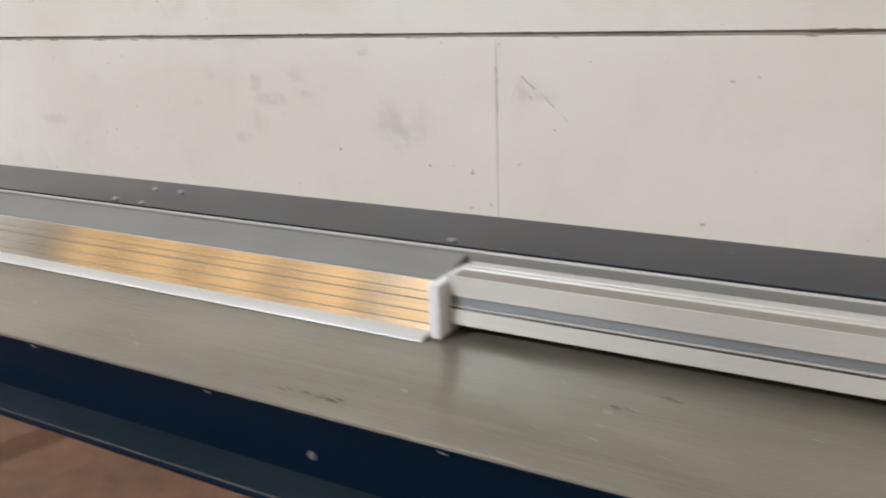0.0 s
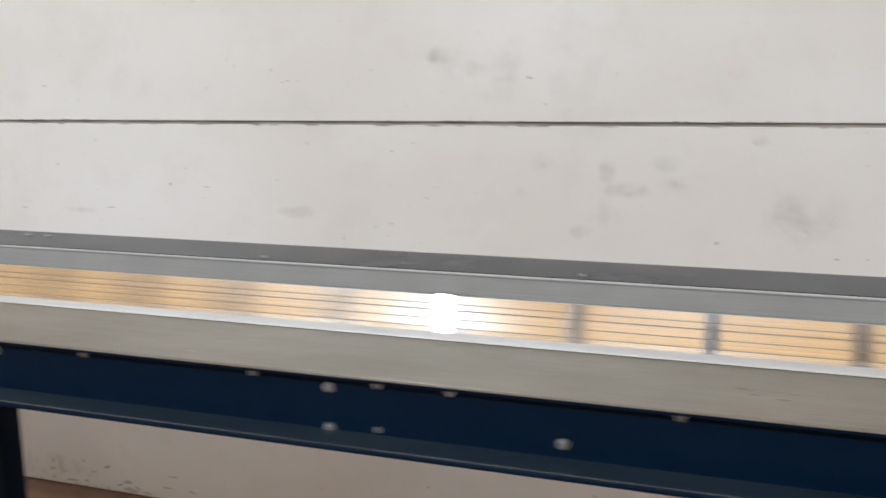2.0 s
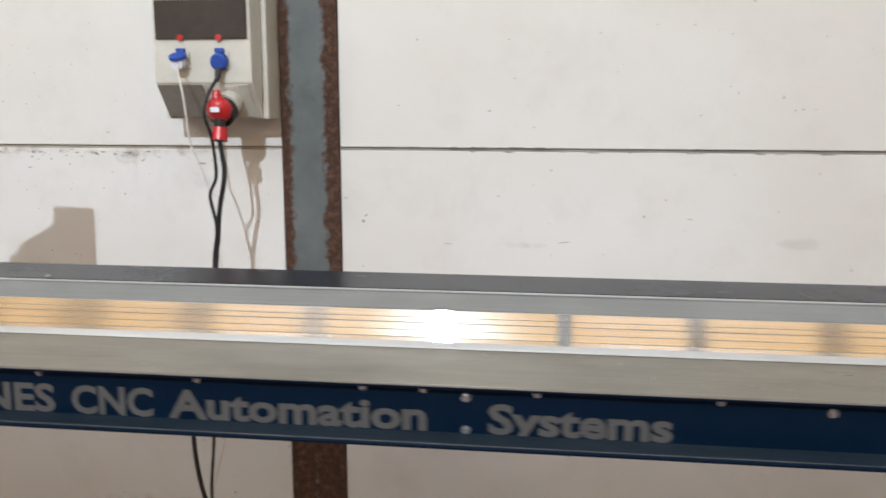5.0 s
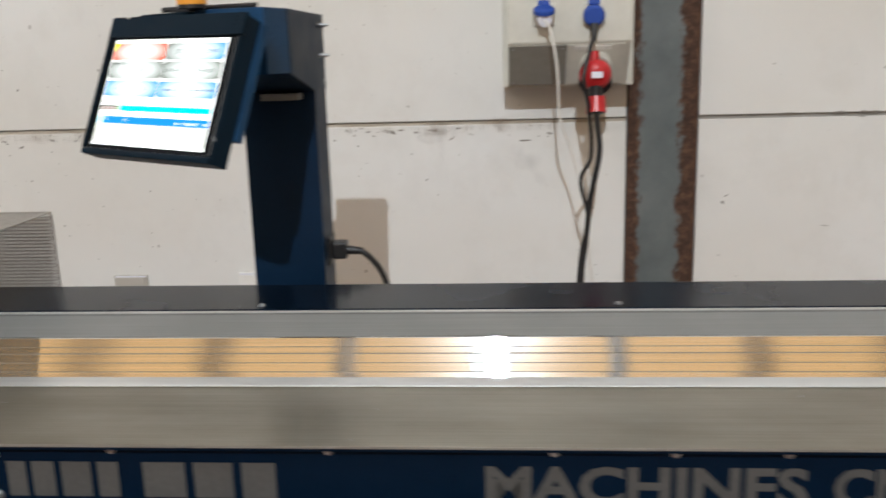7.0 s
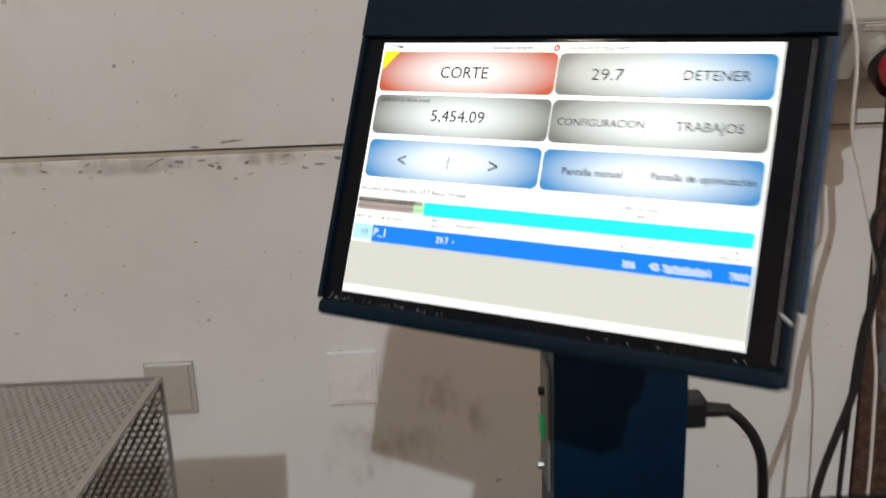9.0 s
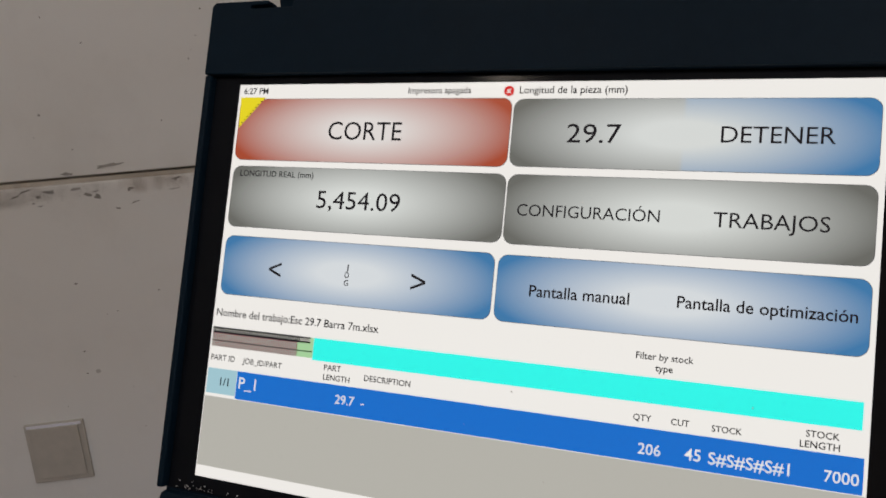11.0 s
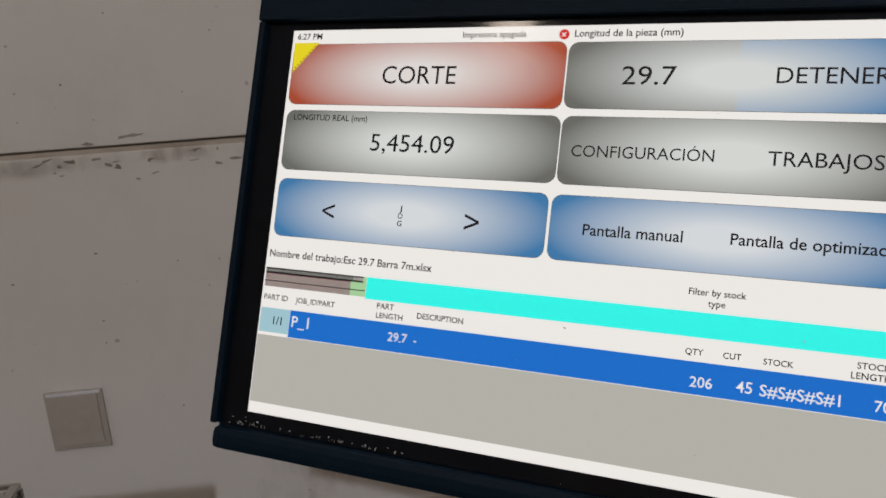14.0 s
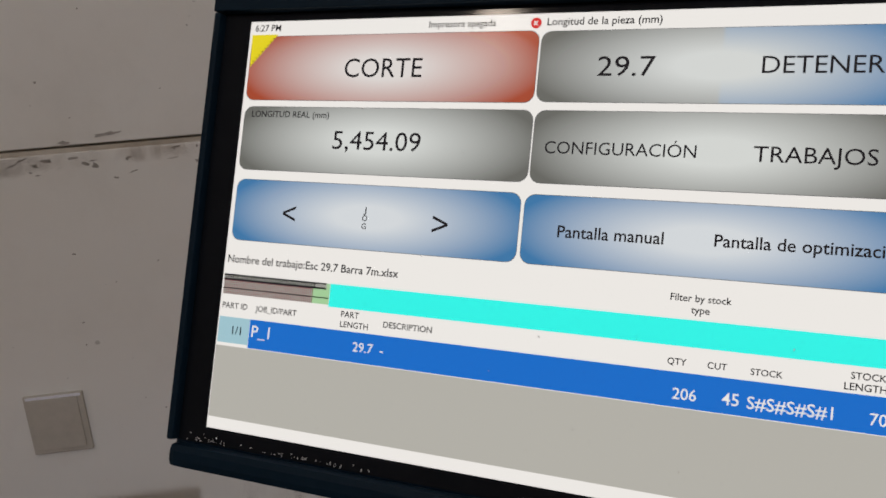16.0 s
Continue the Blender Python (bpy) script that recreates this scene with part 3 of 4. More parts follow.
for x, z, w, h, lean in (
    (1.877, 1.271, 0.022, 0.006, -0.2), (0.832, 0.985, 0.008, 0.012, 0), (0.885, 1.03, 0.008, 0.007, 0), (2.85, 1.028, 0.010, 0.006, -0.6),
    (2.845, 1.058, 0.060, 0.006, -0.72), (2.895, 1.018, 0.045, 0.004, -0.78), (2.93, 0.985, 0.03, 0.003, -0.7), (2.33, 0.885, 0.014, 0.012, 0), (2.59, 0.86, 0.01, 0.008, 0), (2.52, 0.92, 0.012, 0.004, 0),
    (1.06, 1.10, 0.010, 0.004, 0), (0.95, 0.98, 0.02, 0.004, 0), (-1.313, 1.17, 0.022, 0.006, 0), (-1.276, 1.134, 0.014, 0.012, 0), (-1.255, 1.177, 0.05, 0.006, 0.1),
    (-1.427, 1.305, 0.009, 0.008, 0), (-1.637, 1.262, 0.008, 0.008, 0), (0.063, 0.959, 0.008, 0.012, 0), (0.07, 0.975, 0.02, 0.004, 0.6), (-0.40, 1.115, 0.04, 0.005, 0), 
    (0.62, 0.91, 0.05, 0.004, 0.1), (0.30, 0.9, 0.03, 0.004, -0.1), (0.48, 1.35, 0.008, 0.006, 0), (1.17, 1.30, 0.008, 0.014, 0.4),
    (1.22, 1.27, 0.01, 0.006, 0), (2.768, 1.085, 0.006, 0.02, 0),
):
    fleck(bm, x, z, w, h, lean)
for _ in range(95):  # chips below the joint
    x = rnd.choice((rnd.gauss(-1.15, 0.28), rnd.gauss(-0.75, 0.2), rnd.uniform(-2.2, -0.2)))
    fleck(bm, x, SEAM - 0.008 - abs(rnd.gauss(0, 0.018)), rnd.uniform(0.004, 0.022), rnd.uniform(0.002, 0.007), rnd.gauss(0, 0.2))
for _ in range(90):  # specks all over
    x = rnd.uniform(-2.3, 3.4) if rnd.random() < 0.5 else rnd.uniform(-2.3, -0.2)
    fleck(bm, x, rnd.uniform(0.5, 1.6), rnd.uniform(0.002, 0.009), rnd.uniform(0.002, 0.006), rnd.uniform(-0.8, 0.8))
for _ in range(110):  # dark pits in the paint beside the terminal
    fleck(bm, rnd.gauss(-1.45, 0.38) if rnd.random() < 0.7 else rnd.uniform(-1.1, -0.2), rnd.uniform(1.18, 1.58) if rnd.random() < 0.7 else rnd.uniform(0.75, 1.12), rnd.uniform(0.0018, 0.0055), rnd.uniform(0.0015, 0.0045), rnd.uniform(-0.8, 0.8))
for _ in range(38):  # scuffs low on the wall
    fleck(bm, rnd.uniform(0.1, 3.4), rnd.uniform(0.25, 0.8), rnd.uniform(0.004, 0.02), rnd.uniform(0.003, 0.009), rnd.uniform(-0.8, 0.8))
for _ in range(120):  # dirt and crumbled plaster at the foot of the wall
    fleck(bm, rnd.uniform(0.2, 3.4), abs(rnd.gauss(0, 0.03)) + 0.006, rnd.uniform(0.01, 0.06), rnd.uniform(0.004, 0.014), rnd.gauss(0, 0.2))
for _ in range(60):  # ragged edge of the joint
    fleck(bm, rnd.uniform(0.05, 3.6), SEAM + rnd.choice((-0.006, 0.006)), rnd.uniform(0.01, 0.06), rnd.uniform(0.002, 0.005), rnd.gauss(0, 0.03))
part("fleck", bm, "dirt", marks)
part("fleck", pale, "scuff", marks)

# ---- plates on the wall ----
for x0, x1, z0, z1, look_, say in (
    (-1.122, -1.036, 0.700, 0.799, "plate_pale", "pale shiny square cover plate on the wall"),
    (-1.444, -1.357, 0.697, 0.795, "plate", "dull brownish square cover plate on the wall"),
):
    pl = thing("wall_plate", say, "cover plate", (x0, WALL, z0), group="cover plates")
    w, h = x1 - x0, z1 - z0
    part("backplate", box_bm(0, w, -0.006, 0, 0, h, bevel=0.0015), look_, pl)
    # white strip stands in for the highlight along the plate's upper edge
    part("upper_glint", box_bm(0.004, w - 0.003, -0.0078, -0.0062, h - 0.0055, h - 0.0015), "white", pl, "white strip for the highlight on the upper edge")
    part("face", box_bm(0.008, w - 0.008, -0.009, -0.0055, 0.008, h - 0.006, bevel=0.001), look_, pl)

# ---- long table in two sections ----
TOP, JOINT = 0.92, 1.190
bolt_bm = bmesh.new()
rod(bolt_bm, (0, 0, 0), (0, -0.0016, 0), 0.0064, 0.0064, 16)
rod(bolt_bm, (0, -0.0016, 0), (0, -0.0046, 0), 0.0054, 0.0036, 16)
for f in bolt_bm.faces:
    f.smooth = len(f.verts) == 4
bolt_mesh = bpy.data.meshes.new("bolt")
bolt_bm.to_mesh(bolt_mesh)
bolt_mesh.materials.append(M["zinc"])


def bolt(parent, x, z, y=0.0, k=1.0, m=None):
    o = new("bolt", bolt_mesh)
    o.parent = parent
    o.matrix_local = m if m else pose(x, y, z, 0, rnd.uniform(0, 60), 0) @ Matrix.Diagonal((k, k, k, 1))


def section(x0, x1, label, big, small):
    tb = thing("feed_table", label, "work table", group="table sections")
    # folded stainless top with a short front lip
    part("top_plate", prism([(-0.0170, TOP), (0.42, TOP), (0.42, TOP - 0.0026), (-0.0170, TOP - 0.0026)], x0, x1, bevel=0.0005), "steel", tb, "brushed stainless top plate")
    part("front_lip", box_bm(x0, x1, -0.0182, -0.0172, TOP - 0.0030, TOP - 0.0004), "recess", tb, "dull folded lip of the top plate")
    # channel: web, bottom flange to the front, top flange under the plate
    part("front_beam", prism([(-0.016, 0.9170), (0.06, 0.9170), (0.06, 0.9125), (0.004, 0.9125), (0.004, 0.8375), (-0.043, 0.8375), (-0.044, 0.841), (-0.043, 0.8445), (0.0, 0.8445), (0.0, 0.9125), (-0.016, 0.9125)], x0, x1, bevel=0.0008), "blue", tb, "blue powder-coated channel")
    part("dust", box_bm(x0, x1, -0.0395, -0.0006, 0.8446, 0.8449), "dusty", tb, "grey dust on the flange")
    part("worn_edge", box_bm(x0, x1, -0.0426, -0.0408, 0.8446, 0.8450), "worn", tb, "pale worn edge of the flange")
    part("rear_beam", box_bm(x0, x1, 0.31, 0.40, 0.835, 0.9165, bevel=0.002), "blue", tb)
    for x, z in big:
        bolt(tb, x, z)
    for x in small:
        bolt(tb, x, 0.906, k=0.78)
    return tb


BIG_L = ((0.48, 0.897), (0.48, 0.85), (0.964, 0.898), (1.161, 0.898), (1.160, 0.865), (1.046, 0.859), (-1.02, 0.899), (-1.02, 0.85))
SMALL_L = [0.334 + 0.2435 * k for k in range(-6, 4)] + [-0.269, 0.42]
BIG_R = ((1.219, 0.898), (1.335, 0.859), (1.419, 0.898), (1.918, 0.897), (1.918, 0.847), (2.198, 0.861), (3.4, 0.86))
SMALL_R = [1.565 + 0.2517 * k for k in range(8)] + [1.98]
left = section(-2.6, JOINT - 0.0015, "long blue steel feed table with a stainless top", BIG_L, SMALL_L)
right = section(JOINT + 0.0015, 6.5, "blue steel feed table section with a stainless top", BIG_R, SMALL_R)
for parent, x, z in ((left, 1.111, 0.856), (right, 1.222, 0.866), (right, 1.98, 0.851), (right, 2.70, 0.854), (right, 2.70, 0.904), (right, 3.194, 0.866)):
    bolt(parent, x, z, k=0.62)


def gusset(parent, x, sign, y=0.0045):
    g = [(x, 0.837), (x + sign * 0.150, 0.837), (x + sign * 0.150, 0.822), (x + sign * 0.072, 0.768), (x, 0.768)]
    part("gusset", prism(g, y, y + 0.005, "y", bevel=0.0006), "blue", parent)
    if sign < 0:
        bolt(parent, x + sign * 0.030, 0.782, y)


def leg(parent, x0, x1):
    """A pair of square legs on foot plates, tied by a cross tube."""
    for name, y in (("leg", 0.0100), ("rear_leg", 0.205)):
        part(name, box_bm(x0, x1, y, y + 0.042, 0.012, 0.8365, bevel=0.003), "blue", parent)
        part("foot", box_bm(x0 - 0.02, x1 + 0.02, y - 0.02, y + 0.062, 0.0, 0.0115, bevel=0.002), "blue", parent)
    part("cross_tube", box_bm(x0 + 0.006, x1 - 0.006, 0.0525, 0.2045, 0.20, 0.235, bevel=0.002), "blue", parent)


gusset(left, JOINT - 0.002, -1)
gusset(right, JOINT + 0.002, 1)
part("splice_plate", box_bm(JOINT - 0.03, JOINT + 0.03, 0.0045, 0.009, 0.8455, 0.9115), "blue", left)
leg(left, 1.138, 1.196)
leg(left, -2.0, -1.945)
leg(right, 4.6, 4.655)

# lettering on the left section's beam; the maker's mark stays plain blocks
sign = tagged(part("maker_mark", box_bm(-1.007, -0.985, -0.0006, 0.0, 0.849, 0.891), "letter"), "plain grey blocks of a maker's mark on the blue beam", "sign")
for x0, x1 in ((-0.978, -0.952), (-0.944, -0.910), (-0.902, -0.878), (-0.850, -0.802), (-0.792, -0.748), (-0.738, -0.700)):
    part("block", box_bm(x0, x1, -0.0006, 0.0, 0.849, 0.891), "letter", sign)
words = thing("lettering", "grey capital lettering on the blue beam", "sign", (0, -0.0004, 0.8475))
for text, x0, x1 in (("MACHINES", -0.470, -0.131), ("CNC", -0.105, 0.022), ("Automation", 0.045, 0.425), ("Systems", 0.511, 0.761)):
    letters(lettering("word", text, "letter", words, pose(x0, 0, 0, 90, 0, 0), x1 - x0, 0.0425, 0.034))

# ---- fence: ribbed aluminium extrusion ----
FENCE_END = 3.222
fence = thing("fence_extrusion", "ribbed aluminium fence extrusion along the steel table", "fence")
F0, F1 = (0.1692, 0.9256), (0.1905, 0.9705)


def face_at(f, depth=0.0):
    y, z = F0[0] + (F1[0] - F0[0]) * f, F0[1] + (F1[1] - F0[1]) * f
    n = Vector((F1[1] - F0[1], -(F1[0] - F0[0]))).normalized()
    return (y + n.x * depth, z + n.y * depth)


line = [(0.1688, TOP), (0.1688, 0.9252)]
RIBS = ((0.13, 0.012, 0.0012), (0.36, 0.012, 0.0012), (0.60, 0.016, 0.0014), (0.77, 0.011, 0.0012))
for f, w, d in RIBS:
    line += [face_at(f - w), face_at(f - w, d), face_at(f + w, d), face_at(f + w)]
line += [F1, (0.1925, 0.9712), (0.2380, 0.9712), (0.2380, TOP)]
# low foot that rises in three soft facets to the ribbed face
foot = [(0.1684, TOP + 0.0006), (0.1480, TOP + 0.0006), (0.1476, TOP + 0.0014), (0.1490, TOP + 0.0026), (0.1560, TOP + 0.0042), (0.1684, 0.9258)]
part("foot_flange", prism(foot, -2.4, FENCE_END - 0.004, bevel=0.0003), "alu_foot", fence, "bright satin foot flange")
part("rail_body", prism(line, -2.4, FENCE_END), "alu", fence, "bright ribbed aluminium")
# dark strips paint in the dim reflections of the rib grooves
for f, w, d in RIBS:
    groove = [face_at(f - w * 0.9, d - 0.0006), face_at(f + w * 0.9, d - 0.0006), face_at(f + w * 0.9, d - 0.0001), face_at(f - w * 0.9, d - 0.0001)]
    part("groove", prism(groove, -2.4, FENCE_END - 0.001), "grime", fence, "groove strip coloured dark for its dim reflection")
part("top_cover", prism([(0.1930, 0.9714), (0.2386, 0.9714), (0.2386, 0.9872), (0.1930, 0.9728)], -2.4, FENCE_END - 0.001), "alu_top", fence, "dull grey sloping top strip")
part("end_plate", box_bm(FENCE_END, FENCE_END + 0.012, 0.158, 0.236, 0.9225, 0.979, bevel=0.002), "white", fence, "white plastic end plate")

# strip of light trim and the dark cover behind it
trim = tagged(part("edge_trim", prism([(0.2390, 0.9205), (0.2445, 0.9205), (0.2445, 0.9885), (0.2435, 0.9895), (0.2400, 0.9890)], -2.4, 6.4), "alu_top"), "thin grey aluminium edge trim with a bright lip", "trim", kind="structure")
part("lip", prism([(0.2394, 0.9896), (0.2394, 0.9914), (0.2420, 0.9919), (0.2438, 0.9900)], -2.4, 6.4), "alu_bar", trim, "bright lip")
cover = thing("guide_cover", "long dark navy cover over the drive guide", "machine cover")
for x0, x1 in ((-2.4, 1.181), (1.182, 6.4)):
    part("cover_plate", prism([(0.2530, 0.9205), (0.2530, 0.9895), (0.2540, 0.9905), (0.3805, 0.9905), (0.3815, 0.9895), (0.3815, 0.9205), (0.3785, 0.9205), (0.3785, 0.9870), (0.2560, 0.9870), (0.2560, 0.9205)], x0, x1), "navy", cover)
for x, y in ((2.655, 0.336), (2.708, 0.335), (2.652, 0.267), (2.708, 0.264), (3.188, 0.268), (2.17, 0.274), (1.68, 0.271), (1.158, 0.342), (1.203, 0.343), (1.15, 0.27), (-0.297, 0.27), (-0.782, 0.27)):
    bolt(cover, 0, 0, m=pose(x, y, 0.9905, -90, 0, 0) @ Matrix.Diagonal((0.75, 0.6, 0.75, 1)))

# ---- the bar that is being fed ----
bar = thing("aluminium_bar", "pale slotted aluminium bar lying along the table", "metal bar")
sec = [
    (0.176, 0.934), (0.176, 0.950), (0.1785, 0.951), (0.1785, 0.953), (0.185, 0.954), (0.185, 0.962), (0.176, 0.964), (0.176, 0.9845),
    (0.1782, 0.9845), (0.1790, 0.9815), (0.2050, 0.9815), (0.2056, 0.9838), (0.2130, 0.9838), (0.2134, 0.9828), (0.2146, 0.9828), (0.2150, 0.9838), (0.230, 0.9838), (0.230, 0.934),
]
part("profile", prism(sec, FENCE_END + 0.0125, 6.2, bevel=0.0004), "alu_bar", bar)
# darker strip adds the slot's shade, which its depth alone leaves weak
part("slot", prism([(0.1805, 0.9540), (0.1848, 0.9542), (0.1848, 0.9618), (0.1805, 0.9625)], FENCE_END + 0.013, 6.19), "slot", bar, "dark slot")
# brown strip puts the roof's reflection into the colour of the bar's top
part("recess", prism([(0.1794, 0.9816), (0.2046, 0.9816), (0.2046, 0.9822), (0.1794, 0.9822)], FENCE_END + 0.013, 6.19), "recess", bar, "recess strip coloured brown for the roof's reflection")
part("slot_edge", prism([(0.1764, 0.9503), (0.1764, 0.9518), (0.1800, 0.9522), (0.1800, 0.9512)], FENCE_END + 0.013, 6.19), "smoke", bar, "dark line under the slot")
for x in (3.9, 5.6):
    part("rest", box_bm(x, x + 0.06, 0.178, 0.224, TOP, 0.9335, bevel=0.002), "white", bar)

# ---- perforated guard ----


def perforated(origin, u, v, nu, nv, pitch, hole, thick):
    """A sheet of hexagon cells, each with a round hole through it."""
    o, u, v = Vector(origin), Vector(u).normalized(), Vector(v).normalized()
    n = u.cross(v)
    verts, faces = [], []
    R = pitch / math.sqrt(3)
    for j in range(nv):
        for i in range(nu):
            c = o + u * (pitch * (i + 0.5 * (j % 2))) + v * (R * 1.5 * j)
            k0 = len(verts)
            for r, h in ((R, 0), (hole, 0), (hole, -thick), (R, -thick)):
                for k in range(6):
                    a = math.radians(60 * k + 30)
                    verts.append(c + u * (r * math.cos(a)) + v * (r * math.sin(a)) + n * h)
            for k in range(6):
                q = (k + 1) % 6
                faces.append((k0 + k, k0 + q, k0 + 6 + q, k0 + 6 + k))
                faces.append((k0 + 6 + k, k0 + 6 + q, k0 + 12 + q, k0 + 12 + k))
                faces.append((k0 + 12 + k, k0 + 12 + q, k0 + 18 + q, k0 + 18 + k))
    mesh = bpy.data.meshes.new("perforated_sheet")
    mesh.from_pydata([tuple(p) for p in verts], [], faces)
    mesh.materials.append(M["sheet"])
    return mesh


guard = thing("saw_guard", "perforated zinc sheet guard box over the saw", "machine guard")
GX, GY0, GY1, GZ = -1.148, 0.083, 0.418, 1.100
PITCH, HOLE = 0.0062, 0.0020
RX = PITCH / math.sqrt(3) * 1.5
for name, o, u, v, nu, nv in (
    ("top_sheet", (-2.02, GY0 + 0.004, GZ), (1, 0, 0), (0, 1, 0), int(0.876 / PITCH), int((GY1 - GY0 - 0.004) / RX)),
    ("front_sheet", (-2.02, -0.0065, 0.9345), (1, 0, 0), (0, GY0 + 0.0065, GZ - 0.9345), int(0.876 / PITCH), int(0.1885 / RX) + 1),
    ("rear_sheet", (GX - 0.006, GY1, 0.94), (-1, 0, 0), (0, 0, 1), int(0.876 / PITCH), int((GZ - 0.944) / RX)),
):
    o = new(name, perforated(o, u, v, nu, nv, PITCH, HOLE, 0.0012))
    o.parent = guard
for name, args in (
    ("edge", (-2.02, GX, GY0 - 0.0004, GY0 + 0.0006, GZ - 0.0015, GZ + 0.0006)),
    ("edge", (GX - 0.0006, GX + 0.0006, GY0 - 0.001, GY1, GZ - 0.0016, GZ + 0.0006)),
    ("edge", (-2.02, GX, GY1 - 0.0014, GY1 + 0.0008, GZ - 0.002, GZ + 0.0006)),
    ("corner_post", (GX - 0.0022, GX + 0.0006, GY1 - 0.0015, GY1 + 0.0015, 0.93, GZ - 0.0032)),
):
    part(name, box_bm(*args), "sheet", guard)
part("margin", box_bm(GX - 0.0048, GX - 0.0007, GY0 + 0.0007, GY1 - 0.0015, GZ + 0.0001, GZ + 0.0004), "sheet", guard, "plain margin of the top sheet")
slant = prism([(-0.011, 0.926), (0.0825, 1.0985), (0.0840, 1.0985), (-0.0095, 0.926)], GX - 0.0008, GX + 0.0004)
part("front_edge", slant, "sheet", guard)
part("front_foot", box_bm(-2.02, GX, -0.012, 0.006, TOP + 0.0005, 0.9255), "sheet", guard)
part("rear_foot", box_bm(-2.02, GX, 0.4005, GY1 + 0.002, TOP + 0.0005, 0.9295), "sheet", guard)
part("blade_housing", box_bm(-1.98, -1.62, 0.10, 0.235, 0.976, 1.06, bevel=0.008), "navy", guard, "dark saw housing under the guard")

# ---- metal shavings ----
chips = thing("metal_shavings", "tiny bright metal shavings lying on the table", "metal chips", kind="stuff")
bm = bmesh.new()


def chip(bm, p, u, v, size):
    """One curled sliver of metal lying at p."""
    a = rnd.uniform(0, 6.28)
    d, e = u * math.cos(a) + v * math.sin(a), v * math.cos(a) - u * math.sin(a)
    n = u.cross(v)
    w, l, h = size * rnd.uniform(0.15, 0.4), size * rnd.uniform(0.5, 1.2), size * rnd.uniform(0.05, 0.35)
    vs = [bm.verts.new(p + d * s * l + e * t * w + n * k) for s, t, k in ((-0.5, -0.5, 0), (0, -0.5, h), (0.5, -0.5, h * 0.4), (0.5, 0.5, h * 0.4), (0, 0.5, h), (-0.5, 0.5, 0))]
    bm.faces.new((vs[0], vs[1], vs[4], vs[5]))
    bm.faces.new((vs[1], vs[2], vs[3], vs[4]))


X, Y = Vector((1, 0, 0)), Vector((0, 1, 0))
for _ in range(170):
    x, y = rnd.choice(((rnd.uniform(3.22, 4.4), rnd.uniform(0.03, 0.17)), (rnd.uniform(-1.1, 4.0), rnd.uniform(-0.015, 0.145)), (rnd.gauss(0.95, 0.25), rnd.uniform(0.02, 0.14))))
    chip(bm, Vector((x, y, TOP + 0.0003)), X, Y, rnd.uniform(0.002, 0.007))
for _ in range(60):
    chip(bm, Vector((rnd.uniform(-1.1, 4.0), rnd.uniform(0.255, 0.375), 0.9908)), X, Y, rnd.uniform(0.001, 0.004))
part("shavings", bm, "zinc", chips)
bm = bmesh.new()
for x, y, n, s in ((3.21, 0.008, 7, 0.007), (3.175, 0.005, 4, 0.006), (3.44, 0.10, 5, 0.008), (3.47, 0.13, 5, 0.006), (2.4, 0.06, 6, 0.02), (1.0, 0.1, 6, 0.02)):
    for _ in range(n):
        p, r = Vector((rnd.gauss(x, s), rnd.gauss(y, s * 0.6), TOP + 0.0004)), rnd.uniform(0.0008, 0.0028)
        bm.faces.new([bm.verts.new(p + Vector((r * rnd.uniform(0.7, 2.2) * math.cos(k * 1.047), r * rnd.uniform(0.5, 1.0) * math.sin(k * 1.047), 0))) for k in range(6)])
part("grit", bm, "letter", chips, "dark grit")

# ---- control terminal ----
term = thing("control_terminal", "navy steel control terminal with a lit touch screen", "control panel")
PX0, PX1, PY0, PY1 = -0.838, -0.727, 0.434, 0.512
part("post", prism([(PX0, PY0), (PX1, PY0), (PX1, PY1), (PX0, PY1)], 0.86, 1.295, "z", bevel=0.0015), "post_blue", term, "deep blue square post")
part("post_foot", box_bm(PX0 - 0.02, PX1 + 0.02, 0.4005, PY1 + 0.01, 0.845, 0.8595, bevel=0.001), "blue", term)
head_side = [(0.292, 1.302), (0.306, 1.299), (0.434, 1.273), (PY1 + 0.001, 1.273), (PY1 + 0.001, 1.386), (0.292, 1.386)]
part("head", prism(head_side, PX0 - 0.001, PX1 + 0.001, bevel=0.0015), "post_blue", term, "deep blue sheet metal head")
part("cable_clip", box_bm(-0.80, -0.745, 0.40, 0.4335, 1.262, 1.272, bevel=0.001), "alu_top", term)
for y, z, k in ((0.499, 1.370, 2.3), (0.474, 1.370, 0.8), (0.499, 1.325, 2.3), (0.474, 1.325, 0.8), (0.502, 1.285, 0.8)):
    bolt(term, 0, 0, m=pose(PX1 + 0.001, y, z, 0, 0, 90) @ Matrix.Diagonal((0.55, k, 0.55, 1)))
# switch side of the post
part("switch_plate", box_bm(PX0 - 0.003, PX0, 0.45, 0.495, 0.965, 1.075, bevel=0.0008), "alu_top", term)
part("rocker", box_bm(PX0 - 0.007, PX0 - 0.0032, 0.462, 0.478, 1.008, 1.026, bevel=0.002), "green", term, "lit green rocker switch")
part("knob", rod_bm((PX0 - 0.0032, 0.47, 1.05), (PX0 - 0.008, 0.47, 1.05), 0.004), "black", term)
part("fuse_cap", rod_bm((PX0 - 0.0032, 0.47, 0.98), (PX0 - 0.009, 0.47, 0.98), 0.004), "zinc", term)
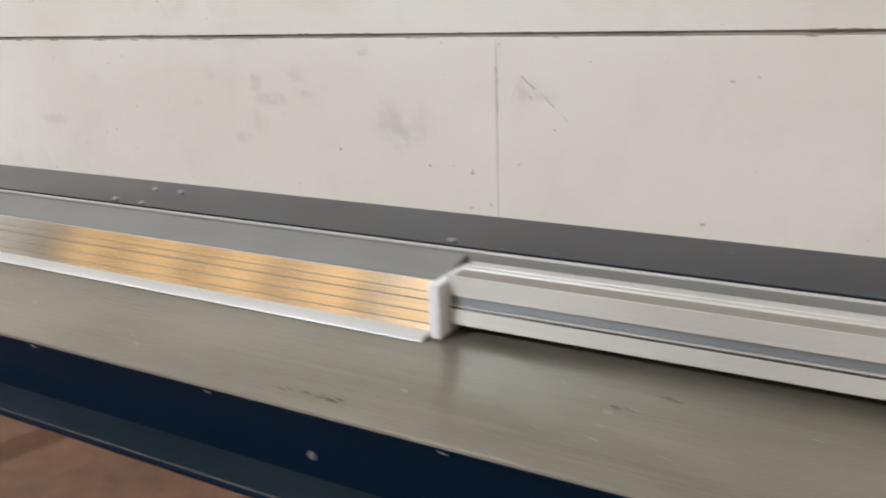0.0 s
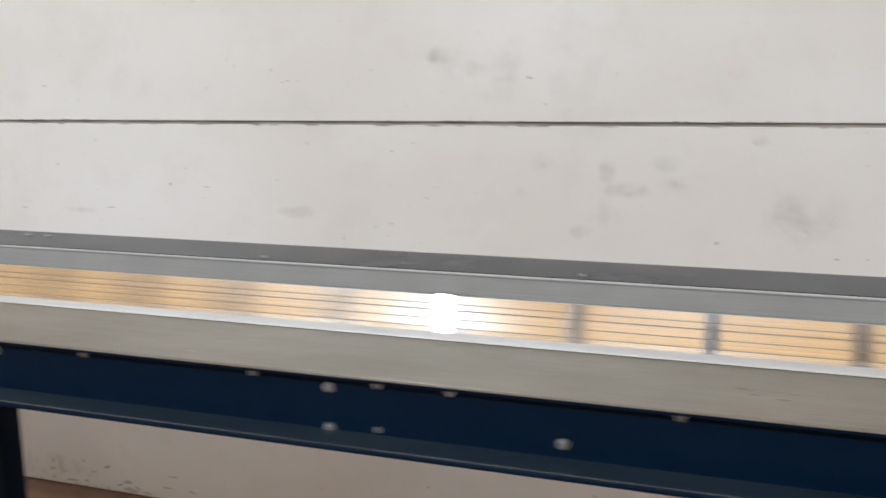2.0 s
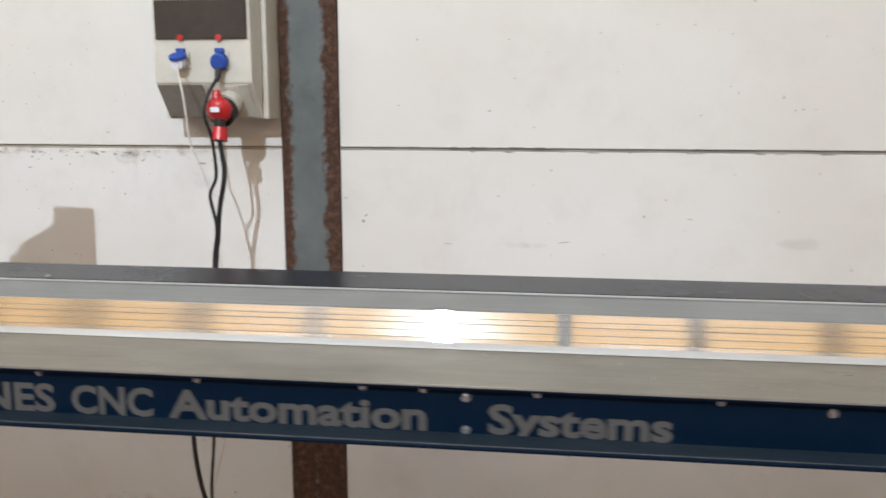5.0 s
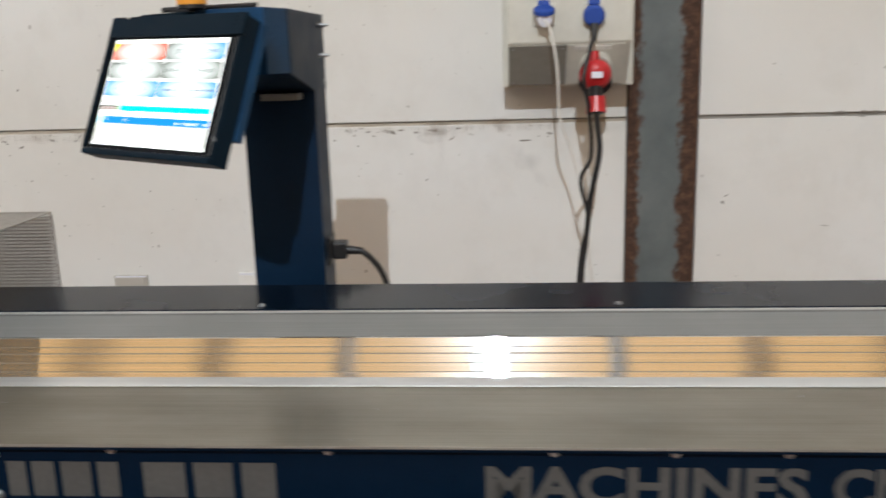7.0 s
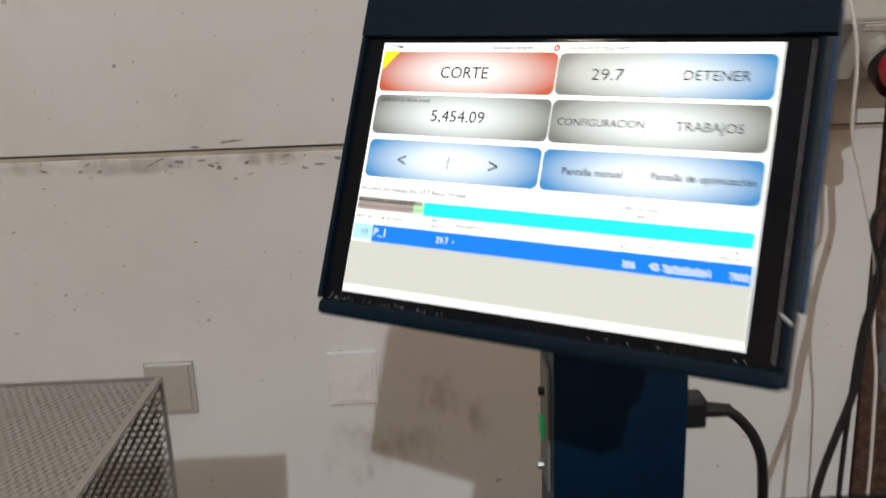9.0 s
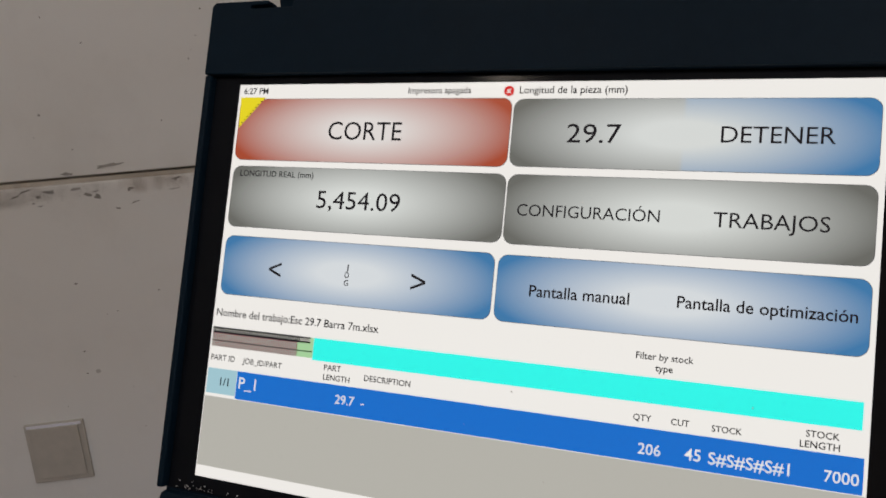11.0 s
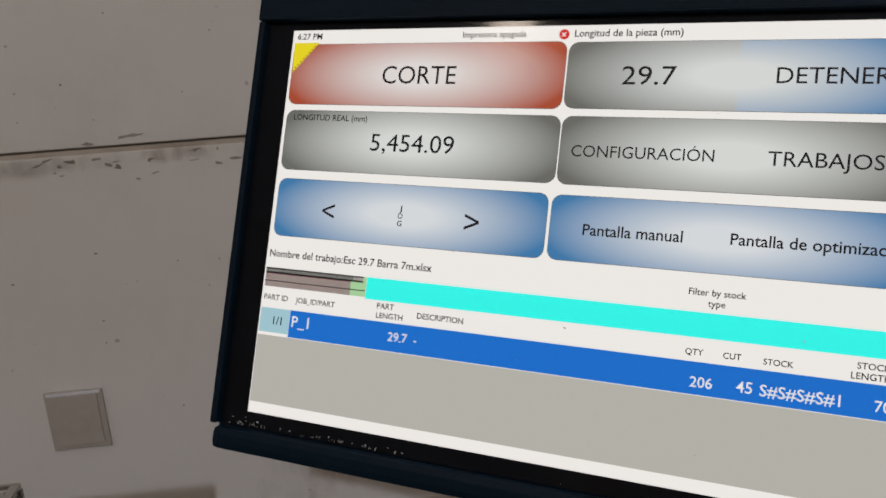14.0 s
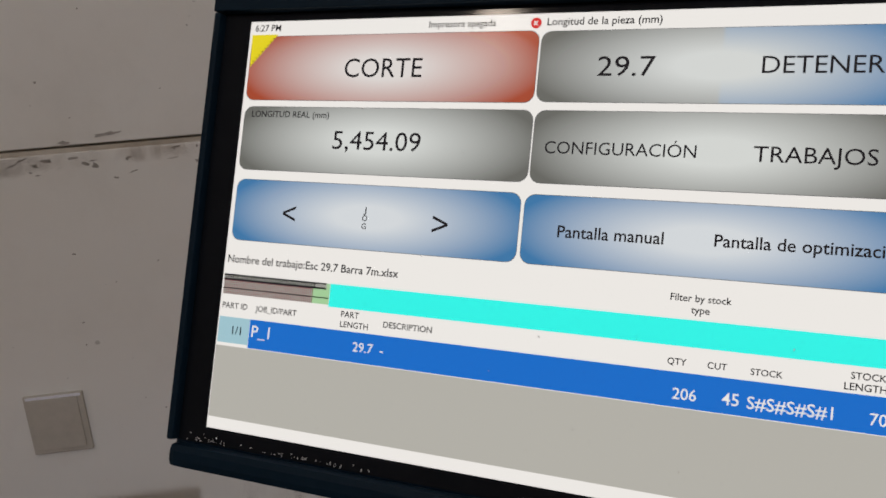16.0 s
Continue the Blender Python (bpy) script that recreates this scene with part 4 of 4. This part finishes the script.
# mains plug and cord
part("mains_inlet", box_bm(PX1 + 0.0002, PX1 + 0.004, 0.458, 0.502, 1.000, 1.045, bevel=0.001), "black", term)
bm = box_bm(PX1 + 0.004, PX1 + 0.028, 0.467, 0.493, 1.008, 1.036, bevel=0.004)
rod(bm, (PX1 + 0.027, 0.48, 1.021), (PX1 + 0.052, 0.48, 1.019), 0.0075, 0.0055)
part("mains_plug", bm, "black", term)
part("mains_cord", tube([(PX1 + 0.05, 0.48, 1.019), (-0.664, 0.481, 1.008), (-0.648, 0.485, 0.985), (-0.638, 0.49, 0.95), (-0.635, 0.50, 0.87), (-0.66, 0.52, 0.70), (-0.72, 0.52, 0.57), (-0.80, 0.50, 0.60), (-0.82, 0.47, 0.85)], 0.0048), "black", term)

SCREEN = Matrix(((0.8687, 0.2039, -0.4514, -0.8762), (-0.4951, 0.3293, -0.8041, 0.2097), (-0.0153, 0.9220, 0.3870, 1.2846), (0, 0, 0, 1)))


def mm(*args):
    return tuple(v / 1000 for v in args)


def screen_part(name, bm, material, parent=term, label="", turned=True):
    ob = part(name, bm, material, parent, label)
    if turned:
        ob.matrix_local = SCREEN
    return ob


# housing: hood above, narrow edges, box behind
screen_part("housing", box_bm(*mm(-121, 124, -84, 101, -26, -2.2), bevel=0.0015), "hood", label="navy sheet metal monitor housing")
# the front sheet of the hood has a small hooked slot in its upper edge
sheet = [(-121, 74), (128, 74), (128, 101), (-86, 101), (-86.4, 98.2), (-104, 98.2), (-104, 99.4), (-96.5, 99.6), (-96.5, 101), (-119.5, 101), (-121, 99.5)]
screen_part("hood", prism([mm(*p) for p in sheet], -0.002, 0.0035, "z", bevel=0.0004), "hood")
screen_part("lower_edge", box_bm(*mm(-118.3, 124, -85, -76.5, -2.0, 5.0), bevel=0.0028), "hood")
screen_part("side_edge", box_bm(*mm(-121, -118.4, -76.3, 73.8, -2.0, 3.0), bevel=0.0008), "hood")
screen_part("side_edge", box_bm(*mm(121, 124, -76.3, 73.8, -2.0, 1.0), bevel=0.0008), "hood")
screen_part("rear_box", box_bm(*mm(20, 126, -48, 100, -39, -26.5), bevel=0.0015), "head_blue", label="blue textured box behind the monitor")
screen_part("bezel", box_bm(*mm(-118.3, 120.8, -76.3, 73.8, -2.0, -0.4), bevel=0.0002), "bezel", label="black glass bezel")
# pale strip paints the thin reflection along the edge of the glass
screen_part("glass_edge_glint", box_bm(*mm(118.2, 118.7, -74, 72, -0.4, 0.3)), "alu_top", label="pale strip for the glint on the glass edge")
part("shroud", prism([(-0.940, 0.334), (-0.8395, 0.432), (-0.8395, 0.292), (-0.862, 0.284)], 1.358, 1.3850, "z", bevel=0.001), "hood", term)
part("arm", prism([(-0.742, 0.236), (PX1 + 0.0005, 0.291), (PX0 - 0.0005, 0.291), (-0.838, 0.262)], 1.303, 1.3855, "z", bevel=0.001), "head_blue", term)
for u, v in ((112, 96), (116, 96), (112, 91), (116, 91), (112, 86), (116, 86)):
    screen_part("vent_hole", rod_bm(mm(u, v, 3.4), mm(u, v, 3.7), 0.0008, n=8), "bezel")
screen_part("stylus", rod_bm(mm(119, -52, 0.2), mm(124, -56, 1.0), 0.0012, n=10), "zinc")
screen_part("rubber_seal", tube([mm(-84, 102.6, -7), mm(-40, 103.6, -8), mm(10, 102.8, -7), mm(60, 103.8, -8), mm(104, 102.6, -7)], 0.0024), "black")
bm = bmesh.new()
rod(bm, (-0.90, 0.315, 1.3895), (-0.76, 0.27, 1.3895), 0.0035)
slab(bm, -0.885, -0.82, 0.30, 0.345, 1.3862, 1.391)
part("rubber_strip", bm, "black", term)

beacon = thing("signal_beacon", "red signal lamp with a yellow ring on the terminal", "signal lamp", (-0.838, 0.254, 1.3868))
part("base", rod_bm((0, 0, 0), (0, 0, 0.0045), 0.018), "black", beacon)
part("ring", rod_bm((0, 0, 0.0047), (0, 0, 0.0115), 0.0185), "amber", beacon, "yellow ring")
bm = bmesh.new()
rod(bm, (0, 0, 0.0117), (0, 0, 0.060), 0.0180, 0.0215, 28)
rod(bm, (0, 0, 0.060), (0, 0, 0.068), 0.0215, 0.014, 28)
part("lens", bm, "red", beacon)

# ---- what the screen shows ----
display = screen_part("display", box_bm(*mm(-107, 106.2, -70.4, 70.8, -0.38, 0.0)), "ui_white", label="lit touch screen")


def rounded(x0, x1, y0, y1, r, z):
    bm, vs = bmesh.new(), []
    for cx, cy, a0 in ((x1 - r, y1 - r, 0), (x0 + r, y1 - r, 90), (x0 + r, y0 + r, 180), (x1 - r, y0 + r, 270)):
        for k in range(6):
            a = math.radians(a0 + 18 * k)
            vs.append(bm.verts.new(mm(cx + r * math.cos(a), cy + r * math.sin(a), z)))
    bm.faces.new(vs)
    return bm


def flat(x0, x1, y0, y1, z=0.2):
    bm = bmesh.new()
    bm.faces.new([bm.verts.new(mm(x, y, z)) for x, y in ((x0, y0), (x1, y0), (x1, y1), (x0, y1))])
    return bm


def ui(name, bm, material):
    return part(name, bm, material, display)


def ui_text(text, x0, x1, base, material="ui_ink", height=None, bold=0.0):
    ob = lettering("caption", text, material, display, pose(*mm(x0, base, 0.45)), (x1 - x0) / 1000, height / 1000 if height else None, bold)
    if len(text) > 1 and (x1 - x0) / len(text) > 1.75:
        letters(ob, material)
    return None


for x0, x1, y0, y1, look_ in (
    (-105.8, -1.8, 43.2, 65.4, "b_red"), (-1.0, 104.4, 43.5, 65.1, "b_split"), (-105.5, -1.4, 18.9, 40.8, "b_grey"),
    (-0.7, 104.6, 18.8, 40.8, "b_grey"), (-105.2, -2.7, -5.6, 15.4, "b_blue"), (-1.4, 104.6, -5.6, 15.2, "b_blue"),
):
    button = ui("button", rounded(x0, x1, y0, y1, 3.2, 0.2), look_)
    part("outline", rounded(x0 - 0.14, x1 + 0.14, y0 - 0.16, y1 + 0.16, 3.3, 0.12), "ui_line", button)
bm = bmesh.new()
bm.faces.new([bm.verts.new(mm(x, y, 0.34)) for x, y in ((-105.8, 66.0), (-95.2, 66.0), (-105.4, 54.8))])
ui("ruler_icon", bm, "ui_yellow")
bm = bmesh.new()
for k in range(9):
    x, y = -104.9 + 1.05 * k, 55.4 + 1.12 * k
    slab(bm, *mm(x - 0.9, x, y + 0.1, y + 0.35, 0.36, 0.38))
ui("ruler_ticks", bm, "ui_ink")
ui("alarm_icon", rod_bm(mm(-3.2, 67.8, 0.1), mm(-3.2, 67.8, 0.3), 0.0017, n=20), "ui_red")
ui_text("x", -4.0, -2.4, 67.1, "ui_white", bold=0.03)
for text, x0, x1, base, h in (
    ("6:27 PM", -104.7, -94.3, 67.2, None), ("Impresora apagada", -38.7, -16.1, 67.1, None), ("Longitud de la pieza (mm)", 0.4, 34.7, 66.9, None),
    ("CORTE", -67.8, -39.7, 51.0, 6.3), ("29.7", 17.0, 33.8, 51.3, 5.9), ("DETENER", 62.8, 93.3, 52.0, 4.8),
    ("LONGITUD REAL (mm)", -102.3, -71.8, 37.2, None), ("5,454.09", -69.4, -37.6, 26.9, 6.1), ("CONFIGURACIÓN", 3.2, 47.2, 27.8, None), ("TRABAJOS", 62.4, 93.3, 27.3, 4.4),
    ("<", -85.6, -80.6, 0.8, None), (">", -30.8, -25.6, 0.4, None), ("J", -55.2, -54.2, 6.3, 1.9), ("O", -55.5, -53.7, 3.7, 1.9), ("G", -55.5, -53.8, 1.1, 1.9),
    ("Pantalla manual", 9.5, 40.3, 2.9, None), ("Pantalla de optimización", 54.1, 101.6, 3.3, None),
    ("Nombre del trabajo:Esc 29.7 Barra 7m.xlsx", -105.4, -40.6, -13.5, None), ("Filter by stock", 43.6, 60.0, -12.4, None), ("type", 49.4, 54.4, -15.6, None),
    ("PART ID", -105.6, -95.5, -29.2, None), ("JOB_ID/PART", -92.2, -76.1, -29.3, None), ("PART", -59.5, -53.0, -27.8, None), ("LENGTH", -59.5, -49.4, -31.0, None),
    ("DESCRIPTION", -44.1, -27.3, -29.6, None), ("QTY", 44.2, 49.4, -30.2, None), ("CUT", 55.0, 60.1, -30.2, None), ("STOCK", 66.2, 74.3, -30.5, None), ("STOCK", 90.6, 99.0, -28.4, None), ("LENGTH", 89.2, 99.2, -31.3, None),
    ("1/1", -100.6, -97.0, -37.9, None),
):
    ui_text(text, x0, x1, base, height=h, bold=0.0 if (x1 - x0) / len(text) > 2.6 else 0.011)
ui("stock_bar", flat(-64.6, 104.3, -25.0, -17.5), "ui_cyan")
ui("cut_bar", flat(-106.2, -71.0, -24.4, -17.6), "ui_wine")
ui("left_bar", flat(-71.0, -64.7, -24.4, -17.6), "ui_green")
bm = bmesh.new()
for k in range(48):
    x = -106.0 + 0.73 * k
    slab(bm, *mm(x, x + 0.34, -24.4, -19.8, 0.24, 0.26))
ui("cut_stripes", bm, "ui_grey")
ui("cut_line", flat(-106.2, -64.9, -22.5, -22.15, 0.3), "ui_ink")
ui("cut_line", flat(-106.2, -66.0, -19.6, -17.5, 0.3), "ui_ink")
bm = bmesh.new()
for k in range(55):
    x = -105.9 + 0.73 * k
    slab(bm, *mm(x, x + (0.26 if k < 49 else 0.52), -19.0, -18.0, 0.32, 0.34))
ui("ladder", bm, "ui_grey")
ui("line_cell", flat(-106.4, -94.0, -41.0, -32.2), "ui_pale")
ui("selected_line", flat(-93.9, 105.2, -41.9, -32.2), "ui_blue")
ui("empty_list", flat(-106.6, 105.8, -66.4, -42.1), "ui_grey")
for text, x0, x1, base in (("P_1", -92.7, -85.7, -38.0), ("29.7  -", -54.1, -43.3, -38.3), ("206", 46.3, 52.7, -39.6), ("45", 59.4, 63.8, -39.4), ("S#S#S#S#1", 65.9, 87.1, -39.6), ("7000", 95.7, 104.2, -39.6)):
    ui_text(text, x0, x1, base, "ui_white", bold=0.004)

# ---- socket box on the wall ----
sb = thing("socket_box", "ivory wall socket box with blue and red outlets", "socket box")
part("rear_box", box_bm(-0.452, -0.166, 1.118, WALL, 1.243, 1.640, bevel=0.004), "box", sb)
part("front_cover", prism([(1.1185, 1.246), (1.1165, 1.246), (1.040, 1.338), (1.040, 1.634), (1.1185, 1.634)], -0.441, -0.181, bevel=0.003), "box", sb)
part("window_cover", box_bm(-0.433, -0.189, 1.0335, 1.0405, 1.447, 1.545, bevel=0.003), "smoke", sb, "smoked breaker window")
part("hinge_bar", box_bm(-0.436, -0.186, 1.030, 1.0397, 1.556, 1.567, bevel=0.002), "box", sb, "pale bar above the window")
for x in (-0.365, -0.263):
    part("screw_cap", rod_bm((x, 1.0335, 1.4505), (x, 1.030, 1.4505), 0.0080), "red", sb, "red screw cap")


def slope(x, f):
    """A point of the sloping lower panel, f from its top to its foot."""
    return (x, 1.040 + 0.0765 * f - 0.001, 1.338 - 0.092 * f)


def slope_plate(x0, x1, f0, f1, thick):
    a, b = Vector(slope(0, f0)), Vector(slope(0, f1))
    n = Vector((0, -0.092, -0.0765)).normalized() * thick
    return prism([(a.y, a.z), (b.y, b.z), (b.y + n.y, b.z + n.z), (a.y + n.y, a.z + n.z)], x0, x1, bevel=0.0008)


part("blank_panel", slope_plate(-0.438, -0.316, 0.05, 0.96, 0.003), "grey", sb, "dark grey blank panel")
part("outlet_panel", slope_plate(-0.312, -0.194, 0.05, 0.96, 0.002), "box", sb)
part("label_strip", slope_plate(-0.300, -0.222, 0.08, 0.17, 0.0035), "cord", sb, "pale label strip")
for x, f in ((-0.430, 0.12), (-0.324, 0.12), (-0.430, 0.9), (-0.324, 0.9)):
    bolt(sb, 0, 0, m=Matrix.Translation(Vector(slope(x, f)) + Vector((0, -0.0024, -0.002))) @ pose(0, 0, 0, 40, 0, 0) @ Matrix.Diagonal((0.35, 0.35, 0.35, 1)))
for x in (-0.29, -0.232):
    bolt(sb, 0, 0, m=Matrix.Translation(Vector(slope(x, 0.12)) + Vector((0, -0.0016, -0.0013))) @ pose(0, 0, 0, 40, 0, 0) @ Matrix.Diagonal((0.4, 0.4, 0.4, 1)))
for x, shut in ((-0.365, False), (-0.261, True)):
    part("outlet", box_bm(x - 0.023, x + 0.023, 1.0345, 1.0402, 1.372, 1.418, bevel=0.003), "box", sb)
    part("hinge", box_bm(x - 0.012, x + 0.012, 1.026, 1.0343, 1.412, 1.424, bevel=0.002), "royal", sb)
    if shut:
        part("lid", rod(rod_bm((x, 1.0343, 1.391), (x, 1.019, 1.389), 0.0225, 0.0215, 26), (x, 1.019, 1.389), (x, 1.015, 1.3885), 0.0215, 0.016, 26), "royal", sb, "blue hinged lid")
    else:
        part("lid", rod(rod_bm((x, 1.0135, 1.3985), (x, 1.0105, 1.4060), 0.0225, 0.0220, 26), (x, 1.0105, 1.4060), (x, 1.0095, 1.4085), 0.0220, 0.017, 26), "royal", sb, "blue lid held open")
        part("plug", rod_bm((x, 1.034, 1.388), (x + 0.001, 1.000, 1.383), 0.0165, 0.0145), "white", sb, "white plug")
bm = rod_bm((-0.253, 1.075, 1.292), (-0.256, 1.042, 1.276), 0.033, 0.035, 26)
part("outlet_socket", bm, "box", sb, "round ivory socket collar")

plug = thing("red_power_plug", "red and black angled power plug in the outlet", "power plug")
part("collar", rod_bm((-0.256, 1.0415, 1.2705), (-0.2585, 1.012, 1.255), 0.035, 0.034, 26), "black", plug, "black collar")
bm = bmesh.new()
bmesh.ops.create_uvsphere(bm, u_segments=24, v_segments=16, radius=0.031)
for f in bm.faces:
    f.smooth = True
bmesh.ops.transform(bm, matrix=pose(-0.2590, 1.008, 1.270, 25, 0, 0) @ Matrix.Diagonal((1.08, 0.85, 1.1, 1)), verts=bm.verts)
rod(bm, (-0.262, 1.002, 1.285), (-0.263, 1.005, 1.318), 0.014, 0.010, 18)
part("body", bm, "red", plug)
part("neck", rod_bm((-0.259, 1.006, 1.252), (-0.258, 1.004, 1.212), 0.015, 0.015, 20), "black", plug)
part("cable_nut", rod_bm((-0.258, 1.0045, 1.224), (-0.2575, 0.997, 1.1915), 0.0190, 0.0210, 22), "red", plug)
part("gland", rod_bm((-0.2575, 0.999, 1.200), (-0.2575, 0.9965, 1.1905), 0.0155, 0.0155, 20), "black", plug)
part("sticker", box_bm(-0.270, -0.247, 0.9755, 0.9785, 1.264, 1.277), "white", plug, "small white sticker")


def cable(name, label, material, points, radius):
    return tagged(part(name, tube(points, radius), material), label, "cable", group="cables by the column")


part("cord_plug", rod_bm((-0.261, 1.021, 1.372), (-0.263, 1.010, 1.340), 0.0095, 0.0055, 16), "black", sb, "black plug in the blue outlet")
cable("power_cable", "thick black power cable hanging down the wall", "black", [(-0.2575, 0.9970, 1.191), (-0.254, 0.999, 1.16), (-0.250, 1.0, 1.104), (-0.268, 1.0, 1.007), (-0.276, 1.0, 0.924), (-0.284, 1.0, 0.863), (-0.292, 1.0, 0.78), (-0.335, 1.0, 0.62), (-0.36, 0.98, 0.44), (-0.335, 0.95, 0.28), (-0.27, 0.92, 0.12), (-0.22, 0.85, 0.008), (0.1, 0.7, 0.008)], 0.0062)
cable("thin_cable", "thin black cable looping down from the blue outlet", "black", [(-0.261, 1.022, 1.368), (-0.264, 1.008, 1.345), (-0.276, 0.985, 1.31), (-0.286, 0.972, 1.262), (-0.274, 0.985, 1.20), (-0.268, 0.99, 1.104), (-0.289, 0.995, 1.05), (-0.273, 0.99, 0.966), (-0.289, 1.0, 0.866), (-0.30, 1.0, 0.6), (-0.31, 0.97, 0.3), (-0.36, 0.95, 0.006), (-0.7, 0.8, 0.006)], 0.0042)
cable("white_cable", "thin white cable hanging from the open outlet", "cord", [(-0.364, 1.0005, 1.382), (-0.354, 0.985, 1.362), (-0.340, 0.98, 1.29), (-0.333, 0.99, 1.185), (-0.31, 1.0, 1.117), (-0.28, 1.0, 1.003), (-0.27, 1.0, 0.887), (-0.257, 1.0, 0.768), (-0.26, 1.0, 0.5), (-0.33, 1.0, 0.2), (-0.38, 0.98, 0.005), (-0.5, 0.9, 0.005)], 0.0026)
cable("hanging_cable", "black cable drooping under the blue table beam", "black", [(-0.83, 0.42, 0.84), (-0.81, 0.48, 0.62), (-0.78, 0.50, 0.572), (-0.735, 0.50, 0.565), (-0.70, 0.48, 0.60), (-0.66, 0.42, 0.84)], 0.0042)
cable("hanging_cable", "grey cable loop drooping under the blue table beam", "grey", [(-0.90, 0.42, 0.84), (-0.885, 0.48, 0.60), (-0.865, 0.50, 0.548), (-0.838, 0.50, 0.55), (-0.825, 0.48, 0.60), (-0.85, 0.42, 0.84)], 0.0035)

# slivers caught along the lower edge of the monitor
caught = thing("metal_slivers", "metal slivers caught on the monitor's lower edge", "metal chips", kind="stuff")
bm = bmesh.new()
U, V, N = (SCREEN.col[k].to_3d() for k in range(3))
for _ in range(70):
    x = rnd.choice((rnd.gauss(-100, 9), rnd.gauss(-70, 12), rnd.uniform(-117, 118)))
    if -117 < x < 119:
        chip(bm, SCREEN @ Vector(mm(x, -75.6 + abs(rnd.gauss(0, 1.0)), -0.25)), U, V, rnd.uniform(0.0004, 0.0012))
for _ in range(14):
    chip(bm, SCREEN @ Vector(mm(rnd.uniform(-100, 100), rnd.uniform(-64, 60), 0.6)), U, V, rnd.uniform(0.0004, 0.0009))
part("slivers", bm, "alu_foot", caught)
